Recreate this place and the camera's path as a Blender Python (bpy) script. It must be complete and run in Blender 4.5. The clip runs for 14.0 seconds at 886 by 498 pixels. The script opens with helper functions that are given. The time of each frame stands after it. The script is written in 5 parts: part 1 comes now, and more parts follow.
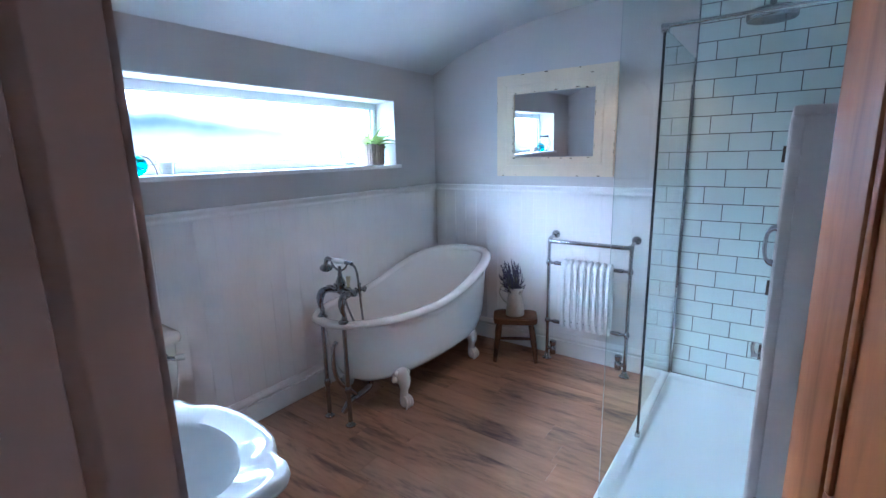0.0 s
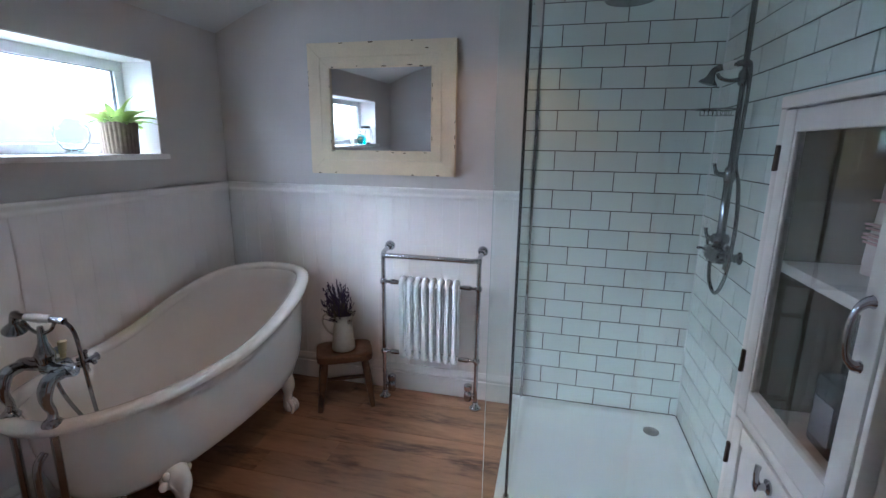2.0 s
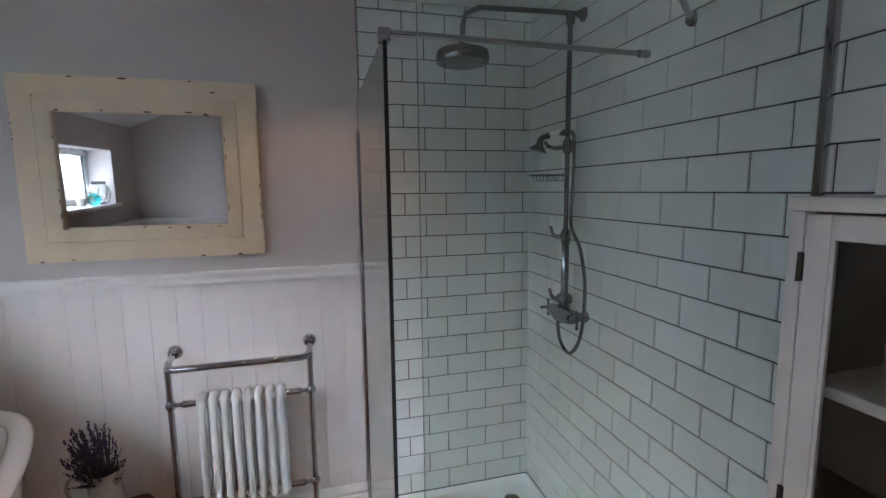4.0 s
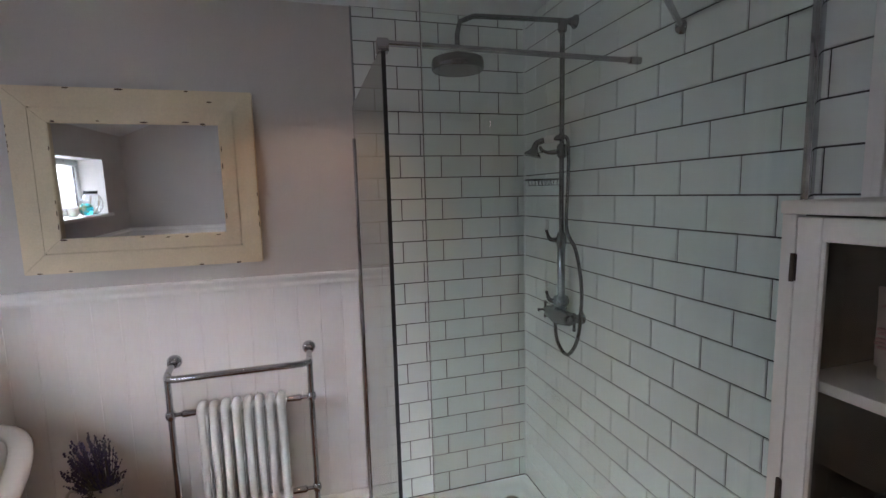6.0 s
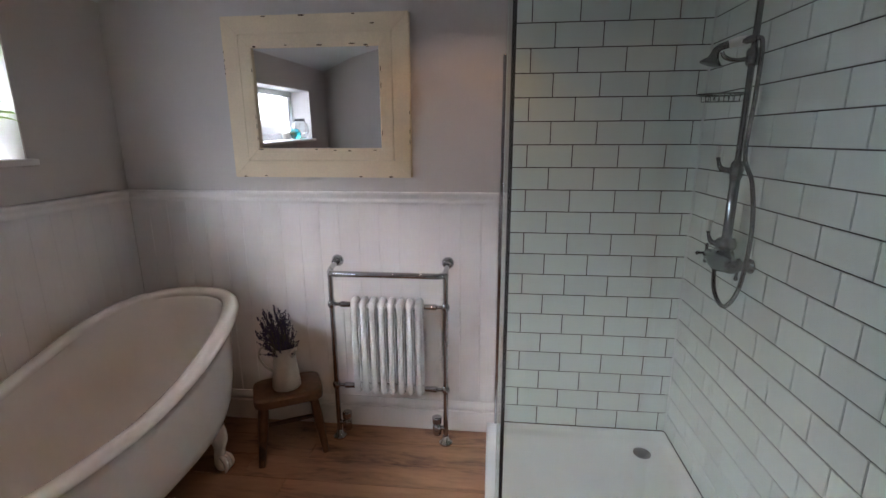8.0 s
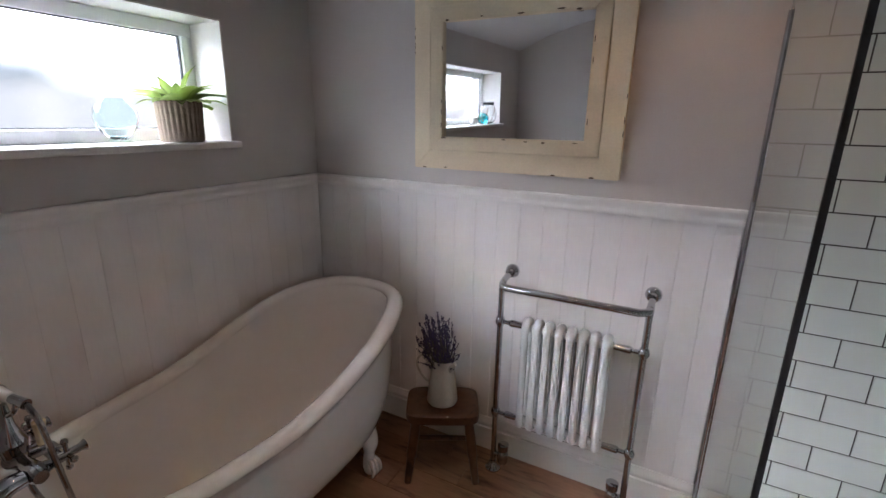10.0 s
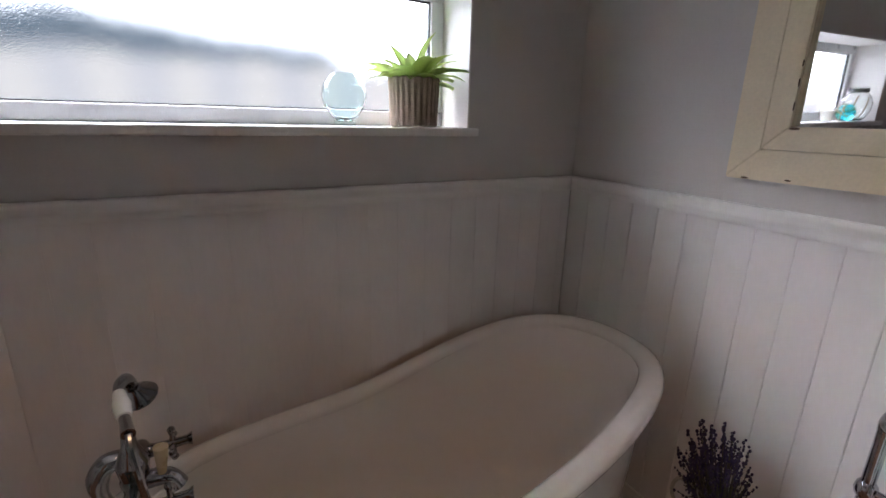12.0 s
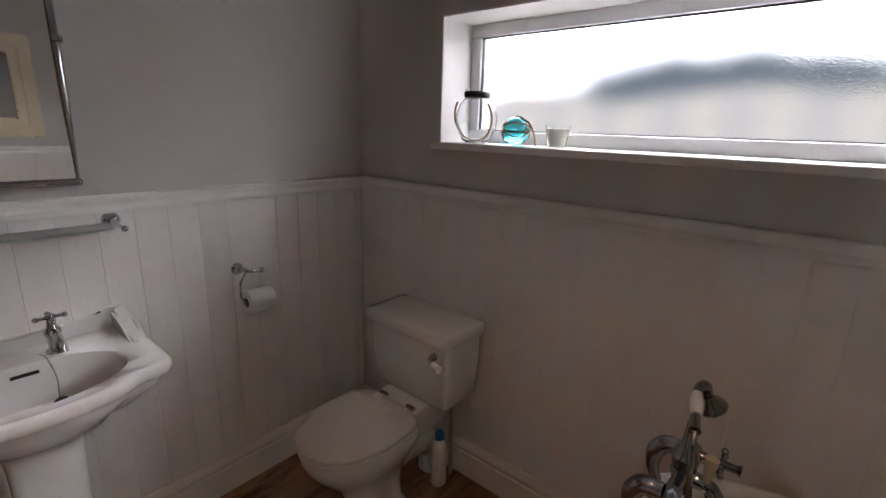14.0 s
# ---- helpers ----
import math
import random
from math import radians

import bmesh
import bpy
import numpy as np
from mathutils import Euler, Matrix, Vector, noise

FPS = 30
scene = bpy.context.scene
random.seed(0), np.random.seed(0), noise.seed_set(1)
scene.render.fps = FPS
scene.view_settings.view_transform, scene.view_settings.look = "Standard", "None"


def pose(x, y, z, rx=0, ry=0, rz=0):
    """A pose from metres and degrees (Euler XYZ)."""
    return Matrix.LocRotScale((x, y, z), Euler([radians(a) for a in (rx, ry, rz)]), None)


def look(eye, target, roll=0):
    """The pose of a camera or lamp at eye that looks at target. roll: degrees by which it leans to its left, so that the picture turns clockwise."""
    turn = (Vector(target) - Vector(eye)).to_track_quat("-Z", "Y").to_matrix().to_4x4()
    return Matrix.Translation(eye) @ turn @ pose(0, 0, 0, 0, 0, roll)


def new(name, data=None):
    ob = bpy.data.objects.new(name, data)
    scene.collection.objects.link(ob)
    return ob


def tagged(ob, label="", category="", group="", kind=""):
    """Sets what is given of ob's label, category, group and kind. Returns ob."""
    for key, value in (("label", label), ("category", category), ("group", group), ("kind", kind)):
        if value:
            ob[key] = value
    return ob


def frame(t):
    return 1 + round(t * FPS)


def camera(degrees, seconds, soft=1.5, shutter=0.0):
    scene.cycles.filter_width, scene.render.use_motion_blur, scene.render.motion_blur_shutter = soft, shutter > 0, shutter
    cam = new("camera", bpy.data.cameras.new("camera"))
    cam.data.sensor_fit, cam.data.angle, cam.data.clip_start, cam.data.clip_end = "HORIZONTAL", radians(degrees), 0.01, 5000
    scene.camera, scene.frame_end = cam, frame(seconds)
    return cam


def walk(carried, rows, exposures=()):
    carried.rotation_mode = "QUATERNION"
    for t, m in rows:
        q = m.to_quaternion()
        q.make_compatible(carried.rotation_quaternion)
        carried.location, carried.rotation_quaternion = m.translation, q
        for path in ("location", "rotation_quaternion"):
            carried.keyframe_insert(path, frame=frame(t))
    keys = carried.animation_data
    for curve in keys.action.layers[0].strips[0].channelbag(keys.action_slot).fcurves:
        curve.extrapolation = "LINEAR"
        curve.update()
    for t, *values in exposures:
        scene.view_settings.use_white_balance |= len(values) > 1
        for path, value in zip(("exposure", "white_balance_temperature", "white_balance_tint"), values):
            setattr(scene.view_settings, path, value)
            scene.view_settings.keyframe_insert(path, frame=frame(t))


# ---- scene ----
cam = camera(87.9, 14.0)
PATH = [
    (0, (-0.359, -3.162, 1.513), (-1.51, -1.577, 1.108), -1.4),
    (0.5, (-0.427, -3.01, 1.502), (-1.337, -1.271, 1.12), -0.9),
    (1, (-0.529, -2.86, 1.494), (-1.324, -1.063, 1.122), -0.6),
    (1.5, (-0.62, -2.681, 1.545), (-1.291, -0.84, 1.146), 0.2),
    (2, (-0.701, -2.54, 1.503), (-1.153, -0.641, 1.067), 0.8),
    (2.5, (-0.823, -2.378, 1.523), (-1.238, -0.459, 1.142), -0.6),
    (3, (-0.916, -2.255, 1.555), (-1.093, -0.3, 1.171), -0.5),
    (3.5, (-0.986, -2.163, 1.599), (-0.679, -0.215, 1.268), -0.6),
    (3.7, (-1.001, -2.157, 1.603), (-0.523, -0.234, 1.334), -0.3),
    (5.8, (-1.028, -2.172, 1.614), (-0.434, -0.276, 1.383), -1.3),
    (6, (-1.037, -2.171, 1.614), (-0.483, -0.264, 1.374), -1.5),
    (6.5, (-0.966, -2.173, 1.604), (-0.62, -0.223, 1.324), -1.7),
    (7, (-0.916, -2.197, 1.592), (-0.777, -0.231, 1.249), -0.7),
    (7.5, (-0.849, -2.221, 1.544), (-0.956, -0.261, 1.16), -0.5),
    (8, (-0.864, -2.174, 1.52), (-1.069, -0.241, 1.05), -0.2),
    (8.5, (-0.906, -2.077, 1.522), (-1.203, -0.156, 1.047), 1.5),
    (9, (-0.941, -2.005, 1.534), (-1.45, -0.132, 1.051), 0.8),
    (9.2, (-0.94, -1.968, 1.542), (-1.59, -0.145, 1.038), 0.9),
    (11.5, (-1.313, -1.441, 1.529), (-2.606, 0.002, 1.034), 0.8),
    (12, (-1.362, -1.317, 1.476), (-3.046, -0.388, 0.926), 1.4),
    (12.5, (-1.361, -1.294, 1.465), (-3.242, -0.969, 0.87), 1.7),
    (13, (-1.351, -1.411, 1.473), (-3.25, -1.581, 0.871), 3.0),
    (13.5, (-1.323, -1.42, 1.49), (-3.102, -2.171, 0.971), 3.4),
    (14, (-1.279, -1.352, 1.499), (-2.772, -2.582, 0.989), 1.8),
]
walk(cam, [(t, look(eye, target, roll)) for t, eye, target, roll in PATH], exposures=[(0, 1.84, 4550, 7), (0.5, 1.62, 4680, 8), (1.5, 1.3, 5100, 9), (3, 1.02, 5750, 13), (3.7, 0.85, 5950, 14), (6, 0.85, 6400, 17), (7.5, 0.9, 6400, 17), (9, 0.98, 6350, 17), (11.5, 0.65, 6300, 16), (12.5, 0.55, 6850, 20), (13.2, 0.58, 6950, 20), (14, 0.40, 7050, 20)])

# ---------------------------------------------------------------- world and light
world = bpy.data.worlds.new("sky")
scene.world = world
world.use_nodes = True
wn = world.node_tree.nodes
sky = wn.new("ShaderNodeTexSky")
sky.sky_type, sky.sun_disc = "NISHITA", False
sky.sun_elevation, sky.sun_rotation = radians(40), radians(250)
world.node_tree.links.new(sky.outputs[0], wn["Background"].inputs[0])
wn["Background"].inputs[1].default_value = 0.08
sun_data = bpy.data.lights.new("sun", "SUN")
sun_data.energy, sun_data.angle, sun_data.color = 0.8, radians(20), (1.0, 0.97, 0.93)
sun = new("sun", sun_data)
sun.matrix_world = look((-8, -3, 8), (0, -2, 0))

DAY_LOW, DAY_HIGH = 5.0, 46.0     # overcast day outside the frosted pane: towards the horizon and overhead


def spot(x, y, z, watts):
    d = bpy.data.lights.new("downlight_bulb", "SPOT")
    d.energy, d.color, d.spot_size, d.spot_blend, d.shadow_soft_size = watts, (1.0, 0.62, 0.34), radians(98), 0.45, 0.03
    ob = new("downlight_bulb", d)
    ob.matrix_world = look((x, y, z - 0.03), (x, y, 0))
    return ob


DOWNLIGHTS = ((-1.00, -0.48, 2.45), (-1.50, -1.10, 2.437), (-1.50, -1.75, 2.437))
for sx, sy, sz in DOWNLIGHTS:
    spot(sx, sy, sz, 3.2)
hall = bpy.data.lights.new("landing_bulb", "POINT")
hall.energy, hall.color, hall.shadow_soft_size = 3.0, (1.0, 0.78, 0.62), 0.08
new("landing_bulb", hall).location = (0.7, -4.7, 2.25)


# ---------------------------------------------------------------- materials
def nodes_of(name):
    m = bpy.data.materials.new(name)
    m.use_nodes = True
    nt = m.node_tree
    return m, nt, nt.nodes, nt.links, nt.nodes["Principled BSDF"]


def mat(name, color, rough=0.5, metal=0.0, vary=0.06, scale=6.0, fine=60.0, bump=0.02, coat=0.0, rvary=0.08, stretch=(1, 1, 1)):
    """Plain surface with stains at a large scale, grain at a fine one, uneven gloss and fine relief."""
    m, nt, n, l, b = nodes_of(name)
    geo = n.new("ShaderNodeNewGeometry")
    mp = n.new("ShaderNodeMapping")
    mp.inputs["Scale"].default_value = stretch
    l.new(geo.outputs["Position"], mp.inputs[0])
    big, small = n.new("ShaderNodeTexNoise"), n.new("ShaderNodeTexNoise")
    big.inputs["Scale"].default_value, big.inputs["Detail"].default_value = scale, 5
    small.inputs["Scale"].default_value, small.inputs["Detail"].default_value = fine, 3
    l.new(mp.outputs[0], big.inputs["Vector"])
    l.new(mp.outputs[0], small.inputs["Vector"])
    add = n.new("ShaderNodeMath")
    add.operation = "ADD"
    l.new(big.outputs[0], add.inputs[0])
    l.new(small.outputs[0], add.inputs[1])
    ramp = n.new("ShaderNodeMapRange")
    ramp.inputs["From Min"].default_value, ramp.inputs["From Max"].default_value = 0.6, 1.4
    ramp.inputs["To Min"].default_value, ramp.inputs["To Max"].default_value = 1 - vary, 1 + vary
    l.new(add.outputs[0], ramp.inputs[0])
    mul = n.new("ShaderNodeVectorMath")
    mul.operation = "SCALE"
    mul.inputs[0].default_value = color
    l.new(ramp.outputs[0], mul.inputs["Scale"])
    l.new(mul.outputs[0], b.inputs["Base Color"])
    rr = n.new("ShaderNodeMapRange")
    rr.inputs["From Min"].default_value, rr.inputs["From Max"].default_value = 0.3, 0.7
    rr.inputs["To Min"].default_value, rr.inputs["To Max"].default_value = max(0.02, rough - rvary), min(1, rough + rvary)
    l.new(big.outputs[0], rr.inputs[0])
    l.new(rr.outputs[0], b.inputs["Roughness"])
    b.inputs["Metallic"].default_value = metal
    b.inputs["Coat Weight"].default_value = coat
    if bump:
        bp = n.new("ShaderNodeBump")
        bp.inputs["Strength"].default_value, bp.inputs["Distance"].default_value = bump, 0.01
        l.new(add.outputs[0], bp.inputs["Height"])
        l.new(bp.outputs[0], b.inputs["Normal"])
    return m


def wood(name, dark, light, along=(1.2, 14, 14), rough=0.45, fine=1.0, rand=True, coat=0.0):
    """Wood with grain drawn out along one axis, knots and a tone of its own for each piece."""
    m, nt, n, l, b = nodes_of(name)
    geo, info = n.new("ShaderNodeNewGeometry"), n.new("ShaderNodeObjectInfo")
    off = n.new("ShaderNodeVectorMath")
    off.operation = "MULTIPLY_ADD"
    comb = n.new("ShaderNodeCombineXYZ")
    for i in range(3):
        l.new(info.outputs["Random"], comb.inputs[i])
    off.inputs[1].default_value = (7, 5, 3) if rand else (0, 0, 0)
    l.new(comb.outputs[0], off.inputs[0])
    l.new(geo.outputs["Position"], off.inputs[2])
    mp = n.new("ShaderNodeMapping")
    mp.inputs["Scale"].default_value = along
    l.new(off.outputs[0], mp.inputs[0])
    tone, grain = n.new("ShaderNodeTexNoise"), n.new("ShaderNodeTexNoise")
    tone.inputs["Scale"].default_value, tone.inputs["Detail"].default_value, tone.inputs["Distortion"].default_value = 1.0, 8, 0.9
    tone.inputs["Roughness"].default_value = 0.62
    grain.inputs["Scale"].default_value, grain.inputs["Detail"].default_value, grain.inputs["Distortion"].default_value = 7.0 * fine, 4, 0.4
    l.new(mp.outputs[0], tone.inputs["Vector"])
    l.new(mp.outputs[0], grain.inputs["Vector"])
    mixn = n.new("ShaderNodeMath")
    mixn.operation = "MULTIPLY_ADD"
    l.new(grain.outputs[0], mixn.inputs[0])
    mixn.inputs[1].default_value = 0.35
    l.new(tone.outputs[0], mixn.inputs[2])
    ramp = n.new("ShaderNodeValToRGB")
    e = ramp.color_ramp.elements
    e[0].position, e[0].color = 0.48, (*dark, 1)
    e[1].position, e[1].color = 0.86, (*light, 1)
    mid = e.new(0.64)
    mid.color = (*[0.35 * a + 0.65 * c for a, c in zip(dark, light)], 1)
    l.new(mixn.outputs[0], ramp.inputs[0])
    tint = n.new("ShaderNodeMapRange")
    tint.inputs["To Min"].default_value, tint.inputs["To Max"].default_value = 0.86, 1.12
    l.new(info.outputs["Random"], tint.inputs[0])
    sc = n.new("ShaderNodeVectorMath")
    sc.operation = "SCALE"
    l.new(ramp.outputs[0], sc.inputs[0])
    l.new(tint.outputs[0], sc.inputs["Scale"])
    l.new(sc.outputs[0], b.inputs["Base Color"])
    rr = n.new("ShaderNodeMapRange")
    rr.inputs["To Min"].default_value, rr.inputs["To Max"].default_value = rough + 0.12, rough - 0.08
    l.new(mixn.outputs[0], rr.inputs[0])
    l.new(rr.outputs[0], b.inputs["Roughness"])
    b.inputs["Coat Weight"].default_value = coat
    bp = n.new("ShaderNodeBump")
    bp.inputs["Strength"].default_value, bp.inputs["Distance"].default_value = 0.15, 0.003
    l.new(mixn.outputs[0], bp.inputs["Height"])
    l.new(bp.outputs[0], b.inputs["Normal"])
    return m


def glass(name, color, rough=0.0, ior=1.5, bump=0.0, bscale=300.0):
    m, nt, n, l, b = nodes_of(name)
    b.inputs["Base Color"].default_value = (*color, 1)
    b.inputs["Roughness"].default_value, b.inputs["IOR"].default_value = rough, ior
    b.inputs["Transmission Weight"].default_value = 1.0
    if bump:
        tex, bp = n.new("ShaderNodeTexNoise"), n.new("ShaderNodeBump")
        geo = n.new("ShaderNodeNewGeometry")
        l.new(geo.outputs["Position"], tex.inputs["Vector"])
        tex.inputs["Scale"].default_value, tex.inputs["Detail"].default_value = bscale, 2
        bp.inputs["Strength"].default_value, bp.inputs["Distance"].default_value = bump, 0.004
        l.new(tex.outputs[0], bp.inputs["Height"])
        l.new(bp.outputs[0], b.inputs["Normal"])
    return m


def tile_mat():
    """Glazed white tile: each a shade of its own, with a faint waviness in the glaze."""
    m, nt, n, l, b = nodes_of("white_glaze")
    info, geo = n.new("ShaderNodeObjectInfo"), n.new("ShaderNodeNewGeometry")
    mr = n.new("ShaderNodeMapRange")
    mr.inputs["To Min"].default_value, mr.inputs["To Max"].default_value = 0.955, 1.03
    l.new(info.outputs["Random"], mr.inputs[0])
    sc = n.new("ShaderNodeVectorMath")
    sc.operation = "SCALE"
    sc.inputs[0].default_value = (0.715, 0.755, 0.725)
    l.new(mr.outputs[0], sc.inputs["Scale"])
    l.new(sc.outputs[0], b.inputs["Base Color"])
    b.inputs["Roughness"].default_value = 0.13
    tex, bp = n.new("ShaderNodeTexNoise"), n.new("ShaderNodeBump")
    tex.inputs["Scale"].default_value, tex.inputs["Detail"].default_value = 14, 3
    l.new(geo.outputs["Position"], tex.inputs["Vector"])
    bp.inputs["Strength"].default_value, bp.inputs["Distance"].default_value = 0.06, 0.01
    l.new(tex.outputs[0], bp.inputs["Height"])
    l.new(bp.outputs[0], b.inputs["Normal"])
    return m


def day_mat():
    """The overcast day outside: white sky, a dark roof or hedge across it, pale fence boards below."""
    m, nt, n, l, b = nodes_of("overcast_distance")
    n.remove(b)
    geo, sep = n.new("ShaderNodeNewGeometry"), n.new("ShaderNodeSeparateXYZ")
    l.new(geo.outputs["Position"], sep.inputs[0])
    tex = n.new("ShaderNodeTexNoise")
    tex.inputs["Scale"].default_value, tex.inputs["Detail"].default_value = 2.6, 4
    l.new(geo.outputs["Position"], tex.inputs["Vector"])
    wob = n.new("ShaderNodeMath")
    wob.operation = "MULTIPLY_ADD"
    l.new(tex.outputs[0], wob.inputs[0])
    wob.inputs[1].default_value = 0.16
    l.new(sep.outputs["Z"], wob.inputs[2])

    def band(src, c, half, soft):
        d = n.new("ShaderNodeMath")
        d.operation = "SUBTRACT"
        l.new(src, d.inputs[0])
        d.inputs[1].default_value = c
        a = n.new("ShaderNodeMath")
        a.operation = "ABSOLUTE"
        l.new(d.outputs[0], a.inputs[0])
        r = n.new("ShaderNodeMapRange")
        r.interpolation_type = "SMOOTHSTEP"
        r.inputs["From Min"].default_value, r.inputs["From Max"].default_value = half, half + soft
        r.inputs["To Min"].default_value, r.inputs["To Max"].default_value = 1, 0
        l.new(a.outputs[0], r.inputs[0])
        return r.outputs[0]

    def times(p, q, fac=1.0):
        x = n.new("ShaderNodeMath")
        x.operation = "MULTIPLY"
        l.new(p, x.inputs[0])
        if isinstance(q, float):
            x.inputs[1].default_value = q
        else:
            l.new(q, x.inputs[1])
        return x.outputs[0]

    def step(src, a, c):
        r = n.new("ShaderNodeMapRange")
        r.interpolation_type = "SMOOTHSTEP"
        r.inputs["From Min"].default_value, r.inputs["From Max"].default_value = a, c
        l.new(src, r.inputs[0])
        return r.outputs[0]

    tall = n.new("ShaderNodeMath")                     # the dark hedge is tallest in the middle and runs out northwards
    tall.operation = "MULTIPLY_ADD"
    l.new(band(sep.outputs["Y"], -1.75, 0.25, 0.75), tall.inputs[0])
    tall.inputs[1].default_value = -0.06
    l.new(wob.outputs[0], tall.inputs[2])
    under = n.new("ShaderNodeMath")
    under.operation = "SUBTRACT"
    under.inputs[0].default_value = 1.0
    l.new(step(tall.outputs[0], 1.80, 2.03), under.inputs[1])
    dark = times(times(step(wob.outputs[0], 1.735, 1.80), under.outputs[0]), band(sep.outputs["Y"], -1.53, 0.80, 0.42))
    stripe = n.new("ShaderNodeTexWave")
    stripe.bands_direction = "Y"
    stripe.inputs["Scale"].default_value, stripe.inputs["Distortion"].default_value = 1.1, 1.5
    l.new(geo.outputs["Position"], stripe.inputs["Vector"])
    fence = n.new("ShaderNodeMix")
    fence.data_type = "RGBA"
    fence.inputs["A"].default_value, fence.inputs["B"].default_value = (0.066, 0.070, 0.075, 1), (0.088, 0.089, 0.085, 1)
    l.new(stripe.outputs["Fac"], fence.inputs["Factor"])
    boards = times(band(wob.outputs[0], 1.55, 0.22, 0.06), 0.98)
    mix1, mix2 = n.new("ShaderNodeMix"), n.new("ShaderNodeMix")
    for mx in (mix1, mix2):
        mx.data_type = "RGBA"
    mix1.inputs["A"].default_value, mix1.inputs["B"].default_value = (1.35, 1.48, 1.63, 1), (0.15, 0.15, 0.15, 1)
    l.new(fence.outputs["Result"], mix1.inputs["B"])
    l.new(boards, mix1.inputs["Factor"])
    l.new(mix1.outputs["Result"], mix2.inputs["A"])
    mix2.inputs["B"].default_value = (0.018, 0.027, 0.035, 1)
    l.new(dark, mix2.inputs["Factor"])
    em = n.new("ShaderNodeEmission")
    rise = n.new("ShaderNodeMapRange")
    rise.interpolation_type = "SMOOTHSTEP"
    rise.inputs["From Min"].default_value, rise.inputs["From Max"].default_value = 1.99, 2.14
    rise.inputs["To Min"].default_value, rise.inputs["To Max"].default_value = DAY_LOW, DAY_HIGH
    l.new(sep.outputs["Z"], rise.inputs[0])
    ground = n.new("ShaderNodeMapRange")               # the garden below gives back far less light
    ground.inputs["From Min"].default_value, ground.inputs["From Max"].default_value = 1.15, 1.42
    ground.inputs["To Min"].default_value, ground.inputs["To Max"].default_value = 0.10, 1.0
    l.new(sep.outputs["Z"], ground.inputs[0])
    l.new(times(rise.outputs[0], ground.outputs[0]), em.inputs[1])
    l.new(mix2.outputs["Result"], em.inputs[0])
    l.new(em.outputs[0], n["Material Output"].inputs[0])
    return m


WALL = mat("greige_wall_paint", (0.56, 0.52, 0.492), 0.75, vary=0.035, scale=2.5, fine=220, bump=0.05)
CEIL = mat("white_ceiling_paint", (0.64, 0.64, 0.64), 0.85, vary=0.03, scale=2.0, fine=180, bump=0.05)
PANEL = mat("white_satin_panelling", (0.81, 0.775, 0.755), 0.42, vary=0.03, scale=3, fine=90, bump=0.02, stretch=(1, 1, 0.25))
TRIM = mat("white_gloss_woodwork", (0.81, 0.78, 0.755), 0.35, vary=0.03, scale=4, fine=90, bump=0.02)
UPVC = mat("white_plastic_frame", (0.80, 0.81, 0.82), 0.3, vary=0.02, bump=0.0)
GASKET = mat("black_rubber_seal", (0.015, 0.015, 0.017), 0.5, bump=0.0)
TILE = tile_mat()
GROUT = mat("grey_grout", (0.055, 0.055, 0.055), 0.9, vary=0.15, scale=20, fine=300, bump=0.1)
SILICONE = mat("white_silicone", (0.70, 0.71, 0.70), 0.4, bump=0.0)
ACRYLIC = mat("white_acrylic_tray", (0.76, 0.79, 0.79), 0.40, vary=0.02, scale=3, fine=200, bump=0.02)
ENAMEL = mat("white_enamel", (0.80, 0.785, 0.76), 0.12, vary=0.02, scale=3, fine=40, bump=0.01, coat=0.4, rvary=0.03)
CERAMIC = mat("white_ceramic", (0.79, 0.78, 0.76), 0.11, vary=0.02, scale=3, fine=40, bump=0.008, coat=0.4, rvary=0.03)
PLASTIC_WHITE = mat("white_plastic", (0.78, 0.77, 0.75), 0.3, vary=0.02, bump=0.0)
CHROME = mat("chrome", (0.50, 0.50, 0.52), 0.07, 1.0, vary=0.03, scale=12, bump=0.0, rvary=0.03)
DULLCHROME = mat("dulled_chrome", (0.34, 0.345, 0.355), 0.12, 1.0, vary=0.08, scale=18, bump=0.0, rvary=0.05)
BRASS = mat("brass_fitting", (0.72, 0.50, 0.24), 0.22, 1.0, bump=0.0)
STEEL = mat("dull_brown_hinge", (0.10, 0.075, 0.06), 0.4, 1.0, bump=0.0)
FLOORWOOD = wood("oak_vinyl_plank", (0.085, 0.038, 0.020), (0.36, 0.190, 0.105), (1.5, 7.5, 7.5), 0.40)
STOOLWOOD = wood("dark_elm", (0.018, 0.008, 0.004), (0.125, 0.052, 0.022), (6, 6, 6), 0.35)
PINE = wood("orange_pine", (0.24, 0.072, 0.020), (0.40, 0.135, 0.040), (10, 10, 0.9), 0.4, 0.7)
CREAMWOOD = mat("distressed_cream_paint", (0.72, 0.60, 0.42), 0.6, vary=0.07, scale=9, fine=120, bump=0.08)
CHIP = mat("bare_wood_chip", (0.12, 0.07, 0.04), 0.8, vary=0.2, bump=0.05)
MIRROR = mat("silvered_mirror", (0.86, 0.87, 0.87), 0.02, 1.0, vary=0.0, bump=0.0, rvary=0.0)
CABINET = mat("cream_white_cabinet_paint", (0.68, 0.64, 0.585), 0.45, vary=0.03, scale=5, fine=110, bump=0.03)
CLEAR = glass("clear_glass", (0.905, 0.98, 0.96))
THIN = glass("cabinet_pane_glass", (0.97, 0.98, 0.97))
FROST = glass("frosted_glass", (0.97, 0.99, 1.0), 0.075, 1.45, 0.20, 300)
AQUA = glass("aqua_glass", (0.05, 0.62, 0.72), 0.05, 1.4)
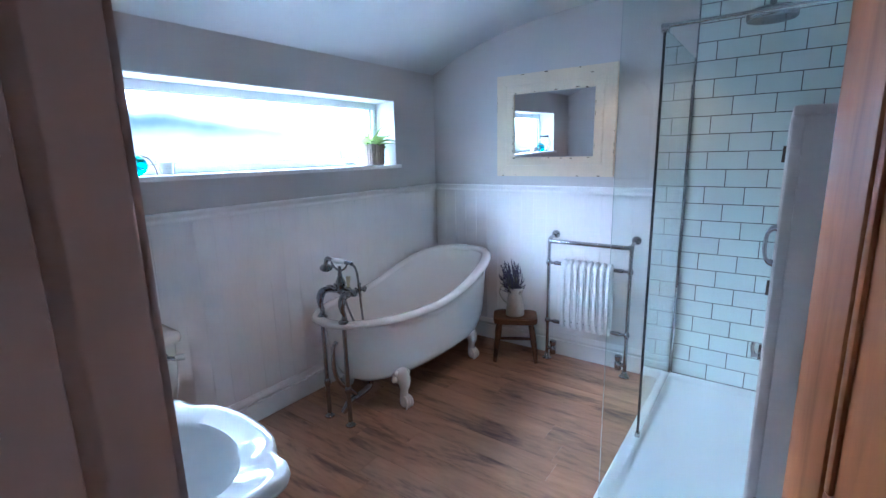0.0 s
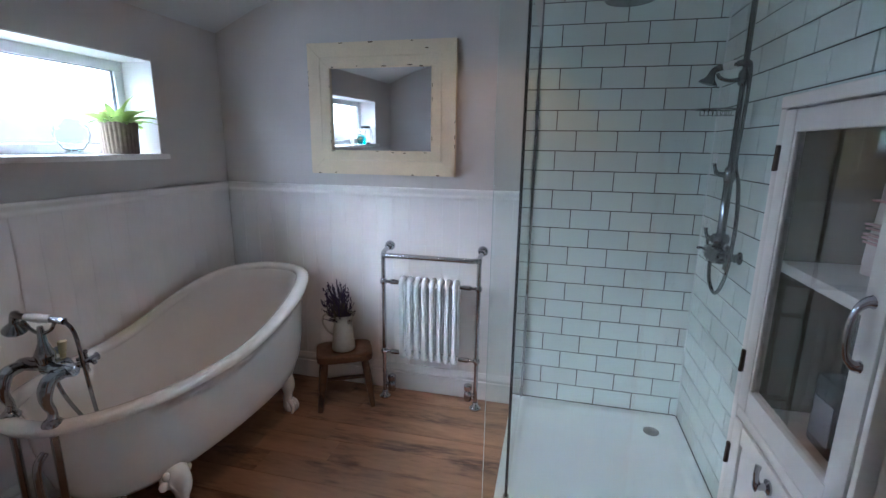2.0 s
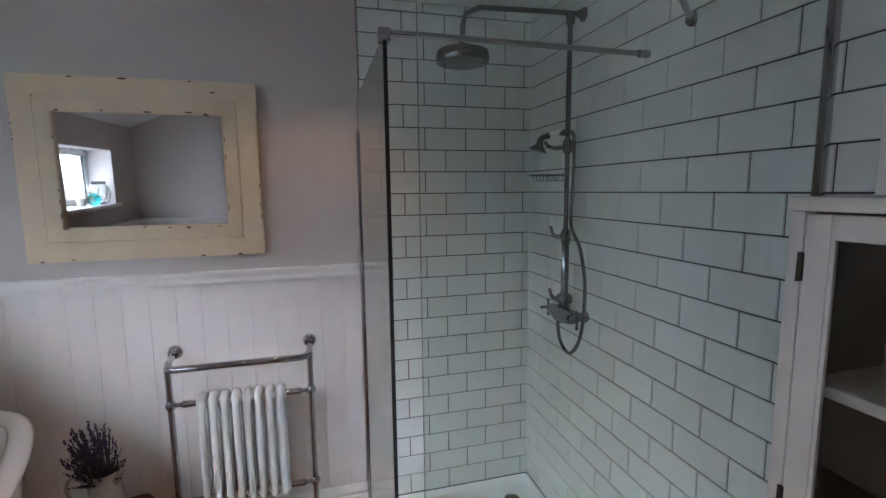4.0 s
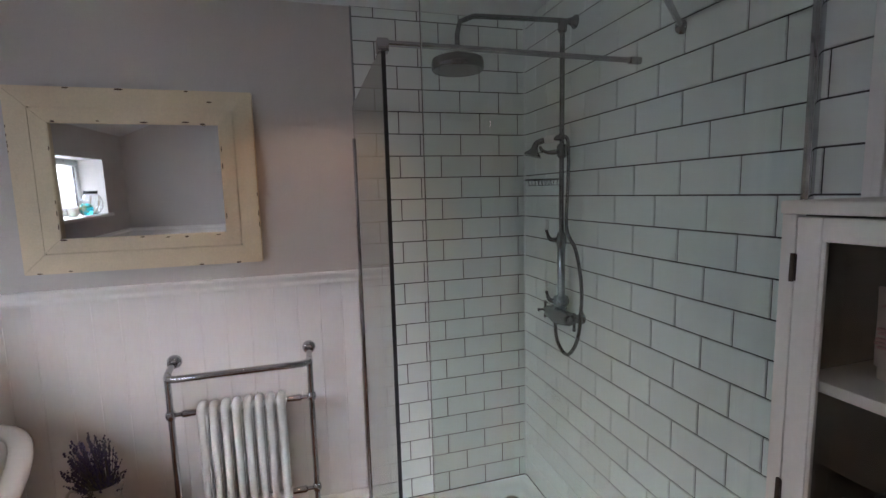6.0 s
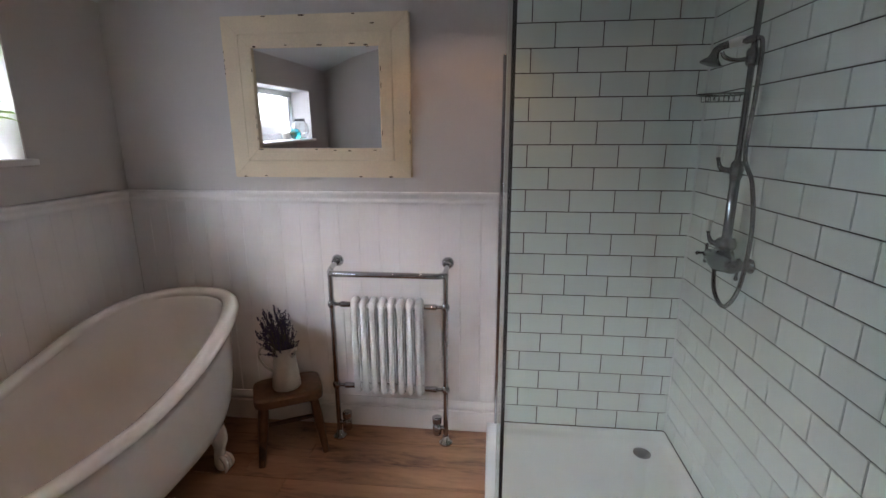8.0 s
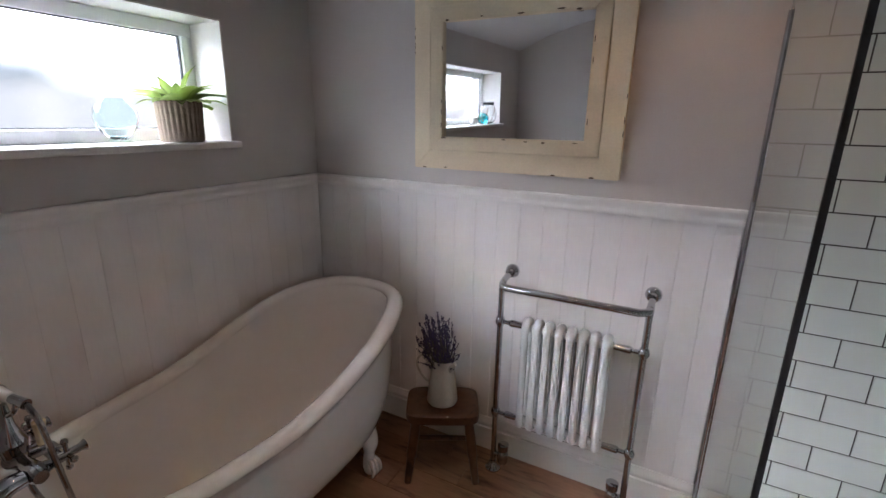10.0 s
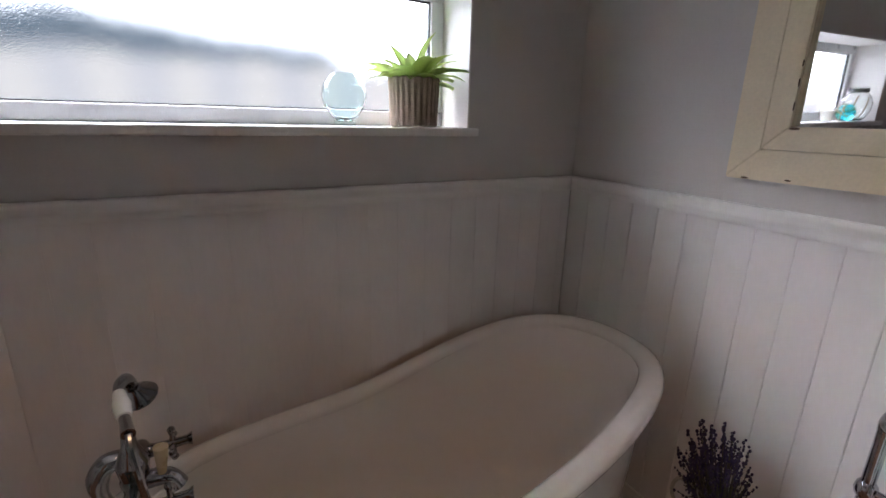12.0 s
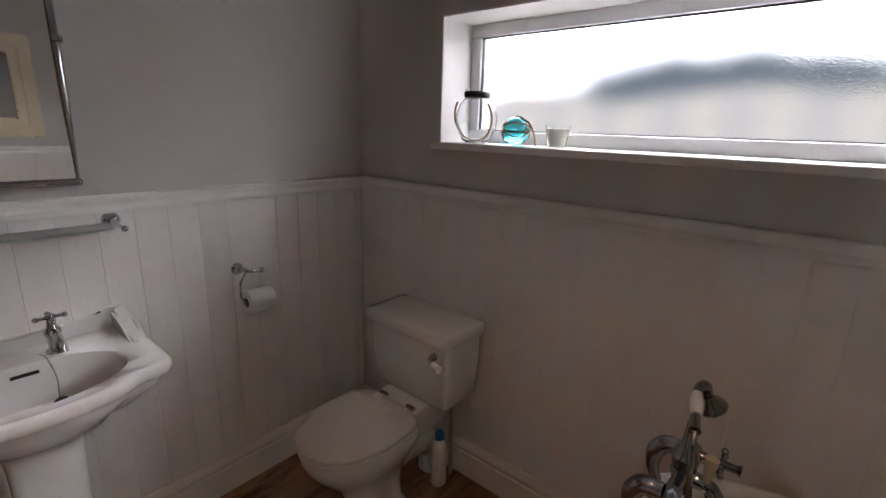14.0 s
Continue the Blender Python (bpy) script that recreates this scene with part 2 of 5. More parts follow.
PALEAQUA = glass("pale_aqua_glass", (0.90, 0.985, 0.99), 0.02, 1.2)
GLASSWARE = glass("thin_clear_glassware", (0.97, 0.98, 0.98), 0.02, 1.3)
ROPE = mat("jute_rope", (0.30, 0.19, 0.10), 0.9, vary=0.25, scale=60, fine=300, bump=0.3)
BASKET = mat("woven_bark_pot", (0.26, 0.19, 0.145), 0.85, vary=0.25, scale=40, fine=250, bump=0.3)
LEAF = mat("succulent_leaf", (0.24, 0.34, 0.08), 0.4, vary=0.25, scale=25, fine=90, bump=0.03)
ln = LEAF.node_tree
thru, both = ln.nodes.new("ShaderNodeBsdfTranslucent"), ln.nodes.new("ShaderNodeMixShader")
thru.inputs[0].default_value = (0.50, 0.60, 0.20, 1)
both.inputs[0].default_value = 0.52
ln.links.new(ln.nodes["Principled BSDF"].outputs[0], both.inputs[1])
ln.links.new(thru.outputs[0], both.inputs[2])
ln.links.new(both.outputs[0], ln.nodes["Material Output"].inputs[0])
LAVENDER = mat("dried_lavender", (0.045, 0.036, 0.085), 0.9, vary=0.35, scale=90, fine=300, bump=0.2)
STALK = mat("dried_stalk", (0.075, 0.07, 0.05), 0.9, vary=0.3, scale=60, bump=0.1)
JUG = mat("cream_enamel_jug", (0.46, 0.44, 0.39), 0.35, vary=0.08, scale=20, fine=120, bump=0.03)
PAPER = mat("white_tissue_paper", (0.80, 0.79, 0.78), 0.95, vary=0.03, scale=40, fine=400, bump=0.15)
BLUECAP = mat("blue_plastic_cap", (0.02, 0.20, 0.62), 0.35, bump=0.0)
PINKTUBE = mat("pale_pink_tube", (0.72, 0.58, 0.55), 0.35, vary=0.03, bump=0.0)
PINKINK = mat("rose_print", (0.62, 0.32, 0.32), 0.5, bump=0.0)
BLACKPLASTIC = mat("black_plastic_bottle", (0.012, 0.011, 0.012), 0.3, bump=0.0)
GREYPIPE = mat("grey_waste_pipe", (0.30, 0.29, 0.28), 0.5, bump=0.0)
JAMB = mat("pale_painted_door_frame", (0.46, 0.365, 0.335), 0.5, vary=0.05, scale=5, fine=90, bump=0.03, stretch=(1, 1, 0.2))
CARPET = mat("landing_carpet", (0.22, 0.19, 0.17), 0.95, vary=0.2, scale=30, fine=400, bump=0.4)
DARKHOLE = mat("dark_recess", (0.02, 0.02, 0.02), 0.9, bump=0.0)


# ---------------------------------------------------------------- mesh helpers
def thing(name, at, label, category, group=""):
    ob = new(name)
    ob.location = at
    ob.empty_display_size = 0.05
    return tagged(ob, label, category, group)


def finish(bm, me, angle):
    bmesh.ops.recalc_face_normals(bm, faces=bm.faces)
    bm.to_mesh(me)
    bm.free()
    me.shade_smooth()
    me.set_sharp_from_angle(angle=radians(angle))


def part(name, bm, material, parent, label="", angle=40):
    """One mesh object under a thing or under a part of it; bm is in world metres."""
    top = parent
    while top.parent:
        top = top.parent
    bmesh.ops.translate(bm, verts=bm.verts, vec=-top.location)
    me = bpy.data.meshes.new(name)
    finish(bm, me, angle)
    me.materials.append(material)
    ob = new(name, me)
    ob.parent = parent
    return tagged(ob, label)


def solid(name, bm, material, label="", category="", kind="", angle=40):
    """One top-level mesh object."""
    me = bpy.data.meshes.new(name)
    finish(bm, me, angle)
    me.materials.append(material)
    return tagged(new(name, me), label, category, "", kind)


def B():
    return bmesh.new()


def box(bm, x0, x1, y0, y1, z0, z1, bev=0.0, seg=2):
    vs = [bm.verts.new((x, y, z)) for x in (x0, x1) for y in (y0, y1) for z in (z0, z1)]
    fs = [bm.faces.new([vs[i] for i in q]) for q in ((0, 1, 3, 2), (4, 6, 7, 5), (0, 4, 5, 1), (2, 3, 7, 6), (0, 2, 6, 4), (1, 5, 7, 3))]
    if bev:
        es = {e for f in fs for e in f.edges}
        bmesh.ops.bevel(bm, geom=list(es), offset=bev, segments=seg, affect="EDGES", profile=0.5)
    return bm


def extrude(bm, outline, d):
    """A prism: the closed outline (3D points in one plane) pushed along d."""
    a = [bm.verts.new(p) for p in outline]
    c = [bm.verts.new(Vector(p) + Vector(d)) for p in outline]
    k = len(a)
    bm.faces.new(a)
    bm.faces.new(c[::-1])
    for i in range(k):
        bm.faces.new((a[i], a[(i + 1) % k], c[(i + 1) % k], c[i]))
    return bm


def rings(bm, loops, closed=False, cap=(True, True)):
    """Skin a row of equal loops."""
    vs = [[bm.verts.new(p) for p in lp] for lp in loops]
    k = len(vs[0])
    pairs = list(zip(vs, vs[1:])) + ([(vs[-1], vs[0])] if closed else [])
    for a, c in pairs:
        for i in range(k):
            bm.faces.new((a[i], a[(i + 1) % k], c[(i + 1) % k], c[i]))
    if not closed:
        if cap[0]:
            bm.faces.new(vs[0][::-1])
        if cap[1]:
            bm.faces.new(vs[-1])
    return bm


def lathe(bm, profile, at=(0, 0, 0), axis=(0, 0, 1), seg=20, squash=(1, 1)):
    """Turn a profile of (radius, height) round an axis at a point."""
    rot = Vector(axis).to_track_quat("Z", "Y").to_matrix()
    loops = []
    for r, h in profile:
        r = max(r, 0.0004)
        loops.append([Vector(at) + rot @ Vector((r * squash[0] * math.cos(2 * math.pi * i / seg), r * squash[1] * math.sin(2 * math.pi * i / seg), h)) for i in range(seg)])
    return rings(bm, loops)


def smooth_path(pts, n=6, closed=False):
    pts = [Vector(p) for p in pts]
    if n <= 1:
        return pts
    out = []
    k = len(pts)
    for i in range(k if closed else k - 1):
        p0 = pts[(i - 1) % k] if closed or i else pts[0]
        p1, p2 = pts[i], pts[(i + 1) % k]
        p3 = pts[(i + 2) % k] if closed or i + 2 < k else pts[-1]
        for j in range(n):
            t = j / n
            out.append(0.5 * ((2 * p1) + (p2 - p0) * t + (2 * p0 - 5 * p1 + 4 * p2 - p3) * t * t + (3 * p1 - p0 - 3 * p2 + p3) * t ** 3))
    if not closed:
        out.append(pts[-1])
    return out


def tube(bm, pts, r, seg=10, n=1, closed=False):
    """A round bar along points; r a radius or one for each given point."""
    radii = [r] * len(pts) if isinstance(r, (int, float)) else list(r)
    path = smooth_path(pts, n, closed)
    m = len(path)
    rad = [float(np.interp(i / max(1, m - 1) * (len(radii) - 1), range(len(radii)), radii)) for i in range(m)]
    side = None
    loops = []
    for i, p in enumerate(path):
        a = path[(i - 1) % m] if closed or i else path[0]
        c = path[(i + 1) % m] if closed or i + 1 < m else path[-1]
        d = (c - a).normalized()
        if side is None:
            side = d.orthogonal().normalized()
        side = (side - d * side.dot(d)).normalized()
        up = d.cross(side)
        loops.append([p + rad[i] * (math.cos(2 * math.pi * j / seg) * side + math.sin(2 * math.pi * j / seg) * up) for j in range(seg)])
    return rings(bm, loops, closed)


def ball(bm, at, r, sc=(1, 1, 1), u=14, v=8):
    bmesh.ops.create_uvsphere(bm, u_segments=u, v_segments=v, radius=r, matrix=Matrix.Translation(at) @ Matrix.Diagonal((*sc, 1)))
    return bm


def mesh_piece(name, bm, material, angle=40):
    me = bpy.data.meshes.new(name)
    finish(bm, me, angle)
    me.materials.append(material)
    return me


def place(name, me, parent, at):
    ob = new(name, me)
    ob.parent = parent
    ob.location = at
    return ob


# ---------------------------------------------------------------- the room
WX, EX, NY, SY, H = -2.715, 0.04, 0.0, -3.05, 2.45      # faces of panelling and tiles, ceiling height
BACK = 0.012                                           # thickness of panelling and tiles
DADO, SKIRT = 1.268, 0.165
WY0, WY1, WZ0, WZ1 = -2.579, -0.478, 1.440, 1.908      # window opening
GLX = -2.905                                           # window frame's inner face
TILE_W = -0.805                                        # west end of the tiled part
TILE_S = -1.515                                        # south end of the tiles on the east wall
DX0, DX1, DH = -0.66, 0.02, 2.02                       # doorway

floor = solid("floor", box(B(), WX - 0.05, EX + 0.05, SY - 0.25, NY + 0.05, -0.12, -0.012), DARKHOLE, kind="structure")
landing = solid("landing_floor", box(B(), -1.6, 1.2, -5.6, SY - 0.25, -0.12, -0.004), CARPET, kind="structure")

bm = B()
box(bm, WX - 0.35, EX + 0.15, NY + BACK, NY + 0.2, -0.1, 2.6)
wall_north = solid("wall_north", bm, WALL, "greige painted north wall", kind="structure")

bm = B()
xo, xi = WX - 0.35, WX - 0.010
box(bm, xo, xi, SY - 0.2, NY + BACK, -0.1, WZ0)
box(bm, xo, xi, SY - 0.2, NY + BACK, WZ1, 2.6)
box(bm, xo, xi, SY - 0.2, WY0, WZ0, WZ1)
box(bm, xo, xi, WY1, NY + BACK, WZ0, WZ1)
wall_west = solid("wall_west", bm, WALL, "greige painted window wall", kind="structure")

bm = B()
box(bm, xi, DX0 - 0.03, SY - 0.13, SY - 0.010, -0.1, 2.6)
box(bm, DX0 - 0.03, DX1 + 0.03, SY - 0.13, SY - 0.010, DH + 0.03, 2.6)
box(bm, DX1 + 0.03, EX + 0.15, SY - 0.13, SY - 0.010, -0.1, 2.6)
wall_south = solid("wall_south", bm, WALL, "greige painted wall with the doorway", kind="structure")

wall_east = solid("wall_east", box(B(), EX + BACK, EX + 0.15, SY - 0.01, NY + BACK, -0.1, 2.6), WALL, "greige painted shower wall", kind="structure")

bm = B()
box(bm, -1.7, -1.6, -5.6, SY - 0.13, -0.1, 2.6)
box(bm, 1.2, 1.3, -5.6, SY - 0.13, -0.1, 2.6)
box(bm, -1.7, 1.3, -5.7, -5.6, -0.1, 2.6)
box(bm, EX + 0.15, 1.2, SY - 0.13, SY - 0.01, -0.1, 2.6)
solid("wall_landing", bm, WALL, "plain painted landing walls", kind="structure")
solid("ceiling_landing", box(B(), -1.7, 1.3, -5.7, SY - 0.13, 2.45, 2.55), CEIL, kind="structure")

# ceiling: coved down to the window wall
cove = [(WX - 0.03, 2.135), (WX + 0.06, 2.172), (-2.45, 2.262), (-2.25, 2.322), (-2.05, 2.370), (-1.85, 2.404), (-1.62, 2.430), (-1.40, 2.444), (-1.15, H), (EX + 0.1, H)]
outline = [(x, SY - 0.13, z) for x, z in cove] + [(EX + 0.1, SY - 0.13, 2.58), (WX - 0.03, SY - 0.13, 2.58)]
solid("ceiling", extrude(B(), outline, (0, NY + 0.1 - SY + 0.13, 0)), CEIL, "white plaster ceiling coved towards the window", kind="structure")


# floor planks
def plank(x0, x1, y0, y1):
    bm = box(B(), 0, x1 - x0, 0, y1 - y0, -0.012, 0)
    top = [e for e in bm.edges if all(v.co.z > -0.001 for v in e.verts)]
    bmesh.ops.bevel(bm, geom=top, offset=0.0012, segments=1, affect="EDGES")
    return mesh_piece("floorboard", bm, FLOORWOOD)


rng = random.Random(4)
y = NY
while y > SY - 0.24:
    y0 = max(y - 0.152, SY - 0.25)
    x = WX - 0.04 - rng.uniform(0.1, 1.0)
    while x < EX + 0.04:
        x1 = x + 1.22
        a, c = max(x, WX - 0.04), min(x1, EX + 0.04)
        if c - a > 0.03:
            place("floorboard", plank(a, c - 0.0008, y0 + 0.0008, y), floor, (a, y0 + 0.0008, 0))
        x = x1
    y = y0


# tongue and groove boards
def board_mesh(w, h, groove):
    bm = box(B(), 0, w, -BACK, 0, 0, h)
    long_edges = [e for e in bm.edges if abs(e.verts[0].co.z - e.verts[1].co.z) > 0.1 and e.verts[0].co.y < -0.001]
    bmesh.ops.bevel(bm, geom=long_edges, offset=groove, segments=1, affect="EDGES")
    return mesh_piece("board", bm, PANEL)


BW = 0.1003
bh = DADO - 0.045 - SKIRT + 0.03


def boards(wall, start, length, turn, groove):
    """Boards side by side from a start point; turn: degrees of the wall's run about z; groove: how open the joints are."""
    full = board_mesh(BW, bh, groove)
    d = Vector((math.cos(radians(turn)), math.sin(radians(turn)), 0))
    s = 0.0
    while s < length - 0.004:
        w = min(BW, length - s)
        ob = place("board", full if w == BW else board_mesh(w, bh, groove), wall, Vector(start) + d * s + Vector((0, 0, SKIRT - 0.02)))
        ob.rotation_euler = (0, 0, radians(turn))
        s += w


boards(wall_north, (WX, NY + BACK, 0), TILE_W - 0.022 - WX, 0, 0.0024)
boards(wall_west, (WX - BACK, SY, 0), NY - SY, 90, 0.0009)   # joints nearly filled with paint
boards(wall_south, (DX0 - 0.10, SY - BACK, 0), DX0 - 0.10 - WX, 180, 0.0018)


def run(name, profile, a, c, inward, material, label=""):
    """A moulding along a wall: profile of (out from the wall, height) from a to c."""
    d = Vector(inward)
    pts = [Vector(a) + d * o + Vector((0, 0, z)) for o, z in profile]
    return solid(name, extrude(B(), pts, Vector(c) - Vector(a)), material, label, kind="structure", angle=50)


dado_prof = [(-0.012, DADO - 0.056), (0.011, DADO - 0.056), (0.0125, DADO - 0.052), (0.0125, DADO - 0.040), (0.009, DADO - 0.037), (0.009, DADO - 0.030), (0.014, DADO - 0.022), (0.021, DADO - 0.013), (0.024, DADO - 0.006), (0.021, DADO), (-0.012, DADO)]
skirt_prof = [(-0.012, 0.0), (0.020, 0.0), (0.020, SKIRT - 0.052), (0.012, SKIRT - 0.049), (0.012, SKIRT - 0.043), (0.018, SKIRT - 0.038), (0.019, SKIRT - 0.030), (0.014, SKIRT - 0.018), (0.008, SKIRT - 0.006), (0.006, SKIRT), (-0.012, SKIRT)]
for nm, pf in (("trim_dado_rail", dado_prof), ("baseboard", skirt_prof)):
    run(nm, pf, (WX, NY, 0), (TILE_W - 0.022, NY, 0), (0, -1, 0), TRIM)
    run(nm, pf, (WX, SY, 0), (WX, NY, 0), (1, 0, 0), TRIM)
    run(nm, pf, (WX, SY, 0), (DX0 - 0.10, SY, 0), (0, 1, 0), TRIM)
run("baseboard", skirt_prof, (EX + BACK, SY, 0), (EX + BACK, -1.57, 0), (-1, 0, 0), TRIM)

# window: reveal, sill, frame, pane, and the day outside
window_1 = thing("window_1", (GLX, (WY0 + WY1) / 2, WZ0), "long white framed window with frosted glass", "window")
window_1["kind"] = "structure"
bm = B()
t = 0.006
box(bm, GLX - 0.06, xi, WY0 - 0.0, WY0 + t, WZ0, WZ1)
box(bm, GLX - 0.06, xi, WY1 - t, WY1, WZ0, WZ1)
box(bm, GLX - 0.06, xi, WY0 + t, WY1 - t, WZ1 - t, WZ1)
part("window_reveal", bm, TRIM, window_1)
bm = box(B(), GLX - 0.06, WX + 0.028, WY0 - 0.018, WY1 + 0.018, WZ0 - 0.022, WZ0 + 0.004, 0.005, 3)
part("window_sill", bm, TRIM, window_1, "white painted sill board")
bm = B()
fw = 0.048
ya, yb, za, zb = WY0 + t, WY1 - t, WZ0 + 0.004, WZ1 - t
for q in ((ya, yb, za, za + fw), (ya, yb, zb - fw, zb), (ya, ya + fw, za + fw, zb - fw), (yb - fw, yb, za + fw, zb - fw)):
    box(bm, GLX - 0.055, GLX, q[0], q[1], q[2], q[3], 0.006)
part("window_frame", bm, UPVC, window_1)
bm = B()
g = 0.004
for q in ((ya + fw, yb - fw, za + fw, za + fw + g), (ya + fw, yb - fw, zb - fw - g, zb - fw), (ya + fw, ya + fw + g, za + fw + g, zb - fw - g), (yb - fw - g, yb - fw, za + fw + g, zb - fw - g)):
    box(bm, GLX - 0.03, GLX - 0.012, *q)
part("glazing_seal", bm, GASKET, window_1, "dark rubber glazing seal")
pane = part("pane", box(B(), GLX - 0.030, GLX - 0.024, ya + fw, yb - fw, za + fw, zb - fw), FROST, window_1, "frosted pane")
pane.visible_shadow = False
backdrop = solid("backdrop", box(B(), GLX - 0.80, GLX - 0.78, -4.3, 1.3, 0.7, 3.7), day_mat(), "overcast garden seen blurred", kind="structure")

# doorway: frame and open pine door
bm = B()
for x0, x1 in ((DX0 - 0.03, DX0), (DX1, DX1 + 0.03)):
    box(bm, x0, x1, SY - 0.14, SY, 0, DH + 0.03, 0.003)
box(bm, DX0, DX1, SY - 0.14, SY, DH, DH + 0.03, 0.003)
for x0, x1 in ((DX0, DX0 + 0.013), (DX1 - 0.013, DX1)):
    box(bm, x0, x1, SY - 0.14, SY - 0.05, 0, DH, 0.003)
solid("door_frame_trim", bm, JAMB, "painted door lining with stops", kind="structure")
arch = [(0.0, 0.0), (0.016, 0.0), (0.018, 0.01), (0.014, 0.02), (0.014, 0.05), (0.02, 0.058), (0.02, 0.068), (0.0, 0.07)]
bm = B()
for sgn, x in ((-1, DX0 - 0.006), (1, DX1 + 0.006)):
    for side, y0 in ((1, SY - 0.010), (-1, SY - 0.13)):
        if sgn > 0 and side > 0:
            continue
        extrude(bm, [(x + sgn * b, y0 + side * a, 0) for a, b in arch], (0, 0, DH + 0.075))
solid("trim_architrave", bm, JAMB, "moulded door architrave", kind="structure")


def pine_door():
    w, h, th = 0.76, 1.98, 0.036
    door = thing("door_1", (0, 0, 0), "orange pine panelled door standing open into the room", "door")
    door["kind"] = "structure"
    st = 0.10
    for nm, x0, x1 in (("stile", 0, st), ("stile", w - st, w)):
        part(nm, box(B(), x0, x1, 0, th, 0.01, h, 0.003), PINE, door)
    for z0, z1 in ((0.01, 0.21), (0.86, 1.03), (h - 0.11, h)):
        part("rail", box(B(), st, w - st, 0.0005, th - 0.0005, z0, z1, 0.002), PINE, door)
    part("muntin", box(B(), w / 2 - 0.05, w / 2 + 0.05, 0.0005, th - 0.0005, 0.21, 0.86, 0.002), PINE, door)
    part("muntin", box(B(), w / 2 - 0.05, w / 2 + 0.05, 0.0005, th - 0.0005, 1.03, h - 0.11, 0.002), PINE, door)
    for x0, x1 in ((st, w / 2 - 0.05), (w / 2 + 0.05, w - st)):
        for z0, z1 in ((0.21, 0.86), (1.03, h - 0.11)):
            part("panel", box(B(), x0, x1, th / 2 - 0.007, th / 2 + 0.007, z0, z1), PINE, door)
            bm = B()
            for s in (0.004, th - 0.012):
                box(bm, x0, x1, s, s + 0.008, z0, z0 + 0.014, 0.003)
                box(bm, x0, x1, s, s + 0.008, z1 - 0.014, z1, 0.003)
                box(bm, x0, x0 + 0.014, s, s + 0.008, z0 + 0.014, z1 - 0.014, 0.003)
                box(bm, x1 - 0.014, x1, s, s + 0.008, z0 + 0.014, z1 - 0.014, 0.003)
            part("moulding", bm, PINE, door)
    for s, d in ((0.0, -1), (th, 1)):
        k = part("door_handle", lathe(B(), [(0.026, 0), (0.026, 0.005), (0.012, 0.010), (0.010, 0.03), (0.022, 0.042), (0.026, 0.052), (0.018, 0.062), (0.0, 0.064)], (w - 0.055, s, 0.95), (0, d, 0), 18), BRASS, door, "round brass knob")
    return door


door = pine_door()
HINGE = (-0.015, -3.02)
door.matrix_basis = pose(HINGE[0], HINGE[1], 0, 0, 0, 109.5)

# shower: tiles on grout beds
bed_n = solid("trim_grout_north", box(B(), TILE_W, EX + BACK, NY + 0.003, NY + BACK, 0.04, H), GROUT, "grey grout between the tiles", kind="structure")
bed_e = solid("trim_grout_east", box(B(), EX + 0.003, EX + BACK, TILE_S, NY + 0.003, 0.04, H), GROUT, "grey grout between the tiles", kind="structure")
PX, PZ, Z0, GAP = 0.202, 0.102, 0.06, 0.0046
tile_cache = {}


def tile_mesh(w, h):
    key = (round(w, 3), round(h, 3))
    if key not in tile_cache:
        bm = box(B(), 0, w, 0, 0.009, 0, h)
        front = [e for e in bm.edges if all(v.co.y < 0.001 for v in e.verts)]
        bmesh.ops.bevel(bm, geom=front, offset=0.0013, segments=2, affect="EDGES")
        tile_cache[key] = mesh_piece("tile", bm, TILE, 60)
    return tile_cache[key]


def tiling(parent, length, first, put):
    """Half-bond rows over a run of wall that starts at 0; first: the joint's place in even rows."""
    k = 0
    while Z0 + k * PZ < H - 0.01:
        z0, z1 = Z0 + k * PZ, min(Z0 + (k + 1) * PZ, H)
        off = (first + (PX / 2 if k % 2 else 0)) % PX
        cuts = [0.0] + [off + i * PX for i in range(40) if 0.012 < off + i * PX < length - 0.012] + [length]
        for a, c in zip(cuts, cuts[1:]):
            put(tile_mesh(c - a - GAP, z1 - z0 - GAP), a + GAP / 2, z0 + GAP / 2, c - a - GAP)
        k += 1


def put_north(me, s, z, w):
    place("tile", me, wall_north, (EX - s - w, NY - 0.001, z))


def put_east(me, s, z, w):
    ob = place("tile", me, wall_east, (EX - 0.001, NY - s, z))
    ob.rotation_euler = (0, 0, radians(-90))


# silicone bead in the corner, edge trim, and the moulded upright beyond the tiles
solid("trim_silicone", extrude(B(), [(EX, NY, 0.06), (EX - 0.007, NY, 0.06), (EX, NY - 0.007, 0.06)], (0, 0, H - 0.06)), SILICONE, kind="structure")
solid("trim_tile_edge", box(B(), TILE_W - 0.006, TILE_W, NY - 0.004, NY + BACK, 0.06, H, 0.0015), CHROME, "slim chrome tile edge", kind="structure")
bm = B()
box(bm, EX - 0.012, EX + BACK, TILE_S - 0.045, TILE_S, 0.0, H, 0.005)
box(bm, EX - 0.022, EX - 0.012, TILE_S - 0.040, TILE_S - 0.022, 0.0, H, 0.004)
solid("trim_upright", bm, TRIM, "white moulded upright strip", kind="structure")

# shower tray
TX0, TY0 = -0.865, -1.43
tray = thing("shower_tray", ((TX0 + EX) / 2, TY0 / 2, 0), "low white acrylic shower tray", "shower tray")
bm = B()


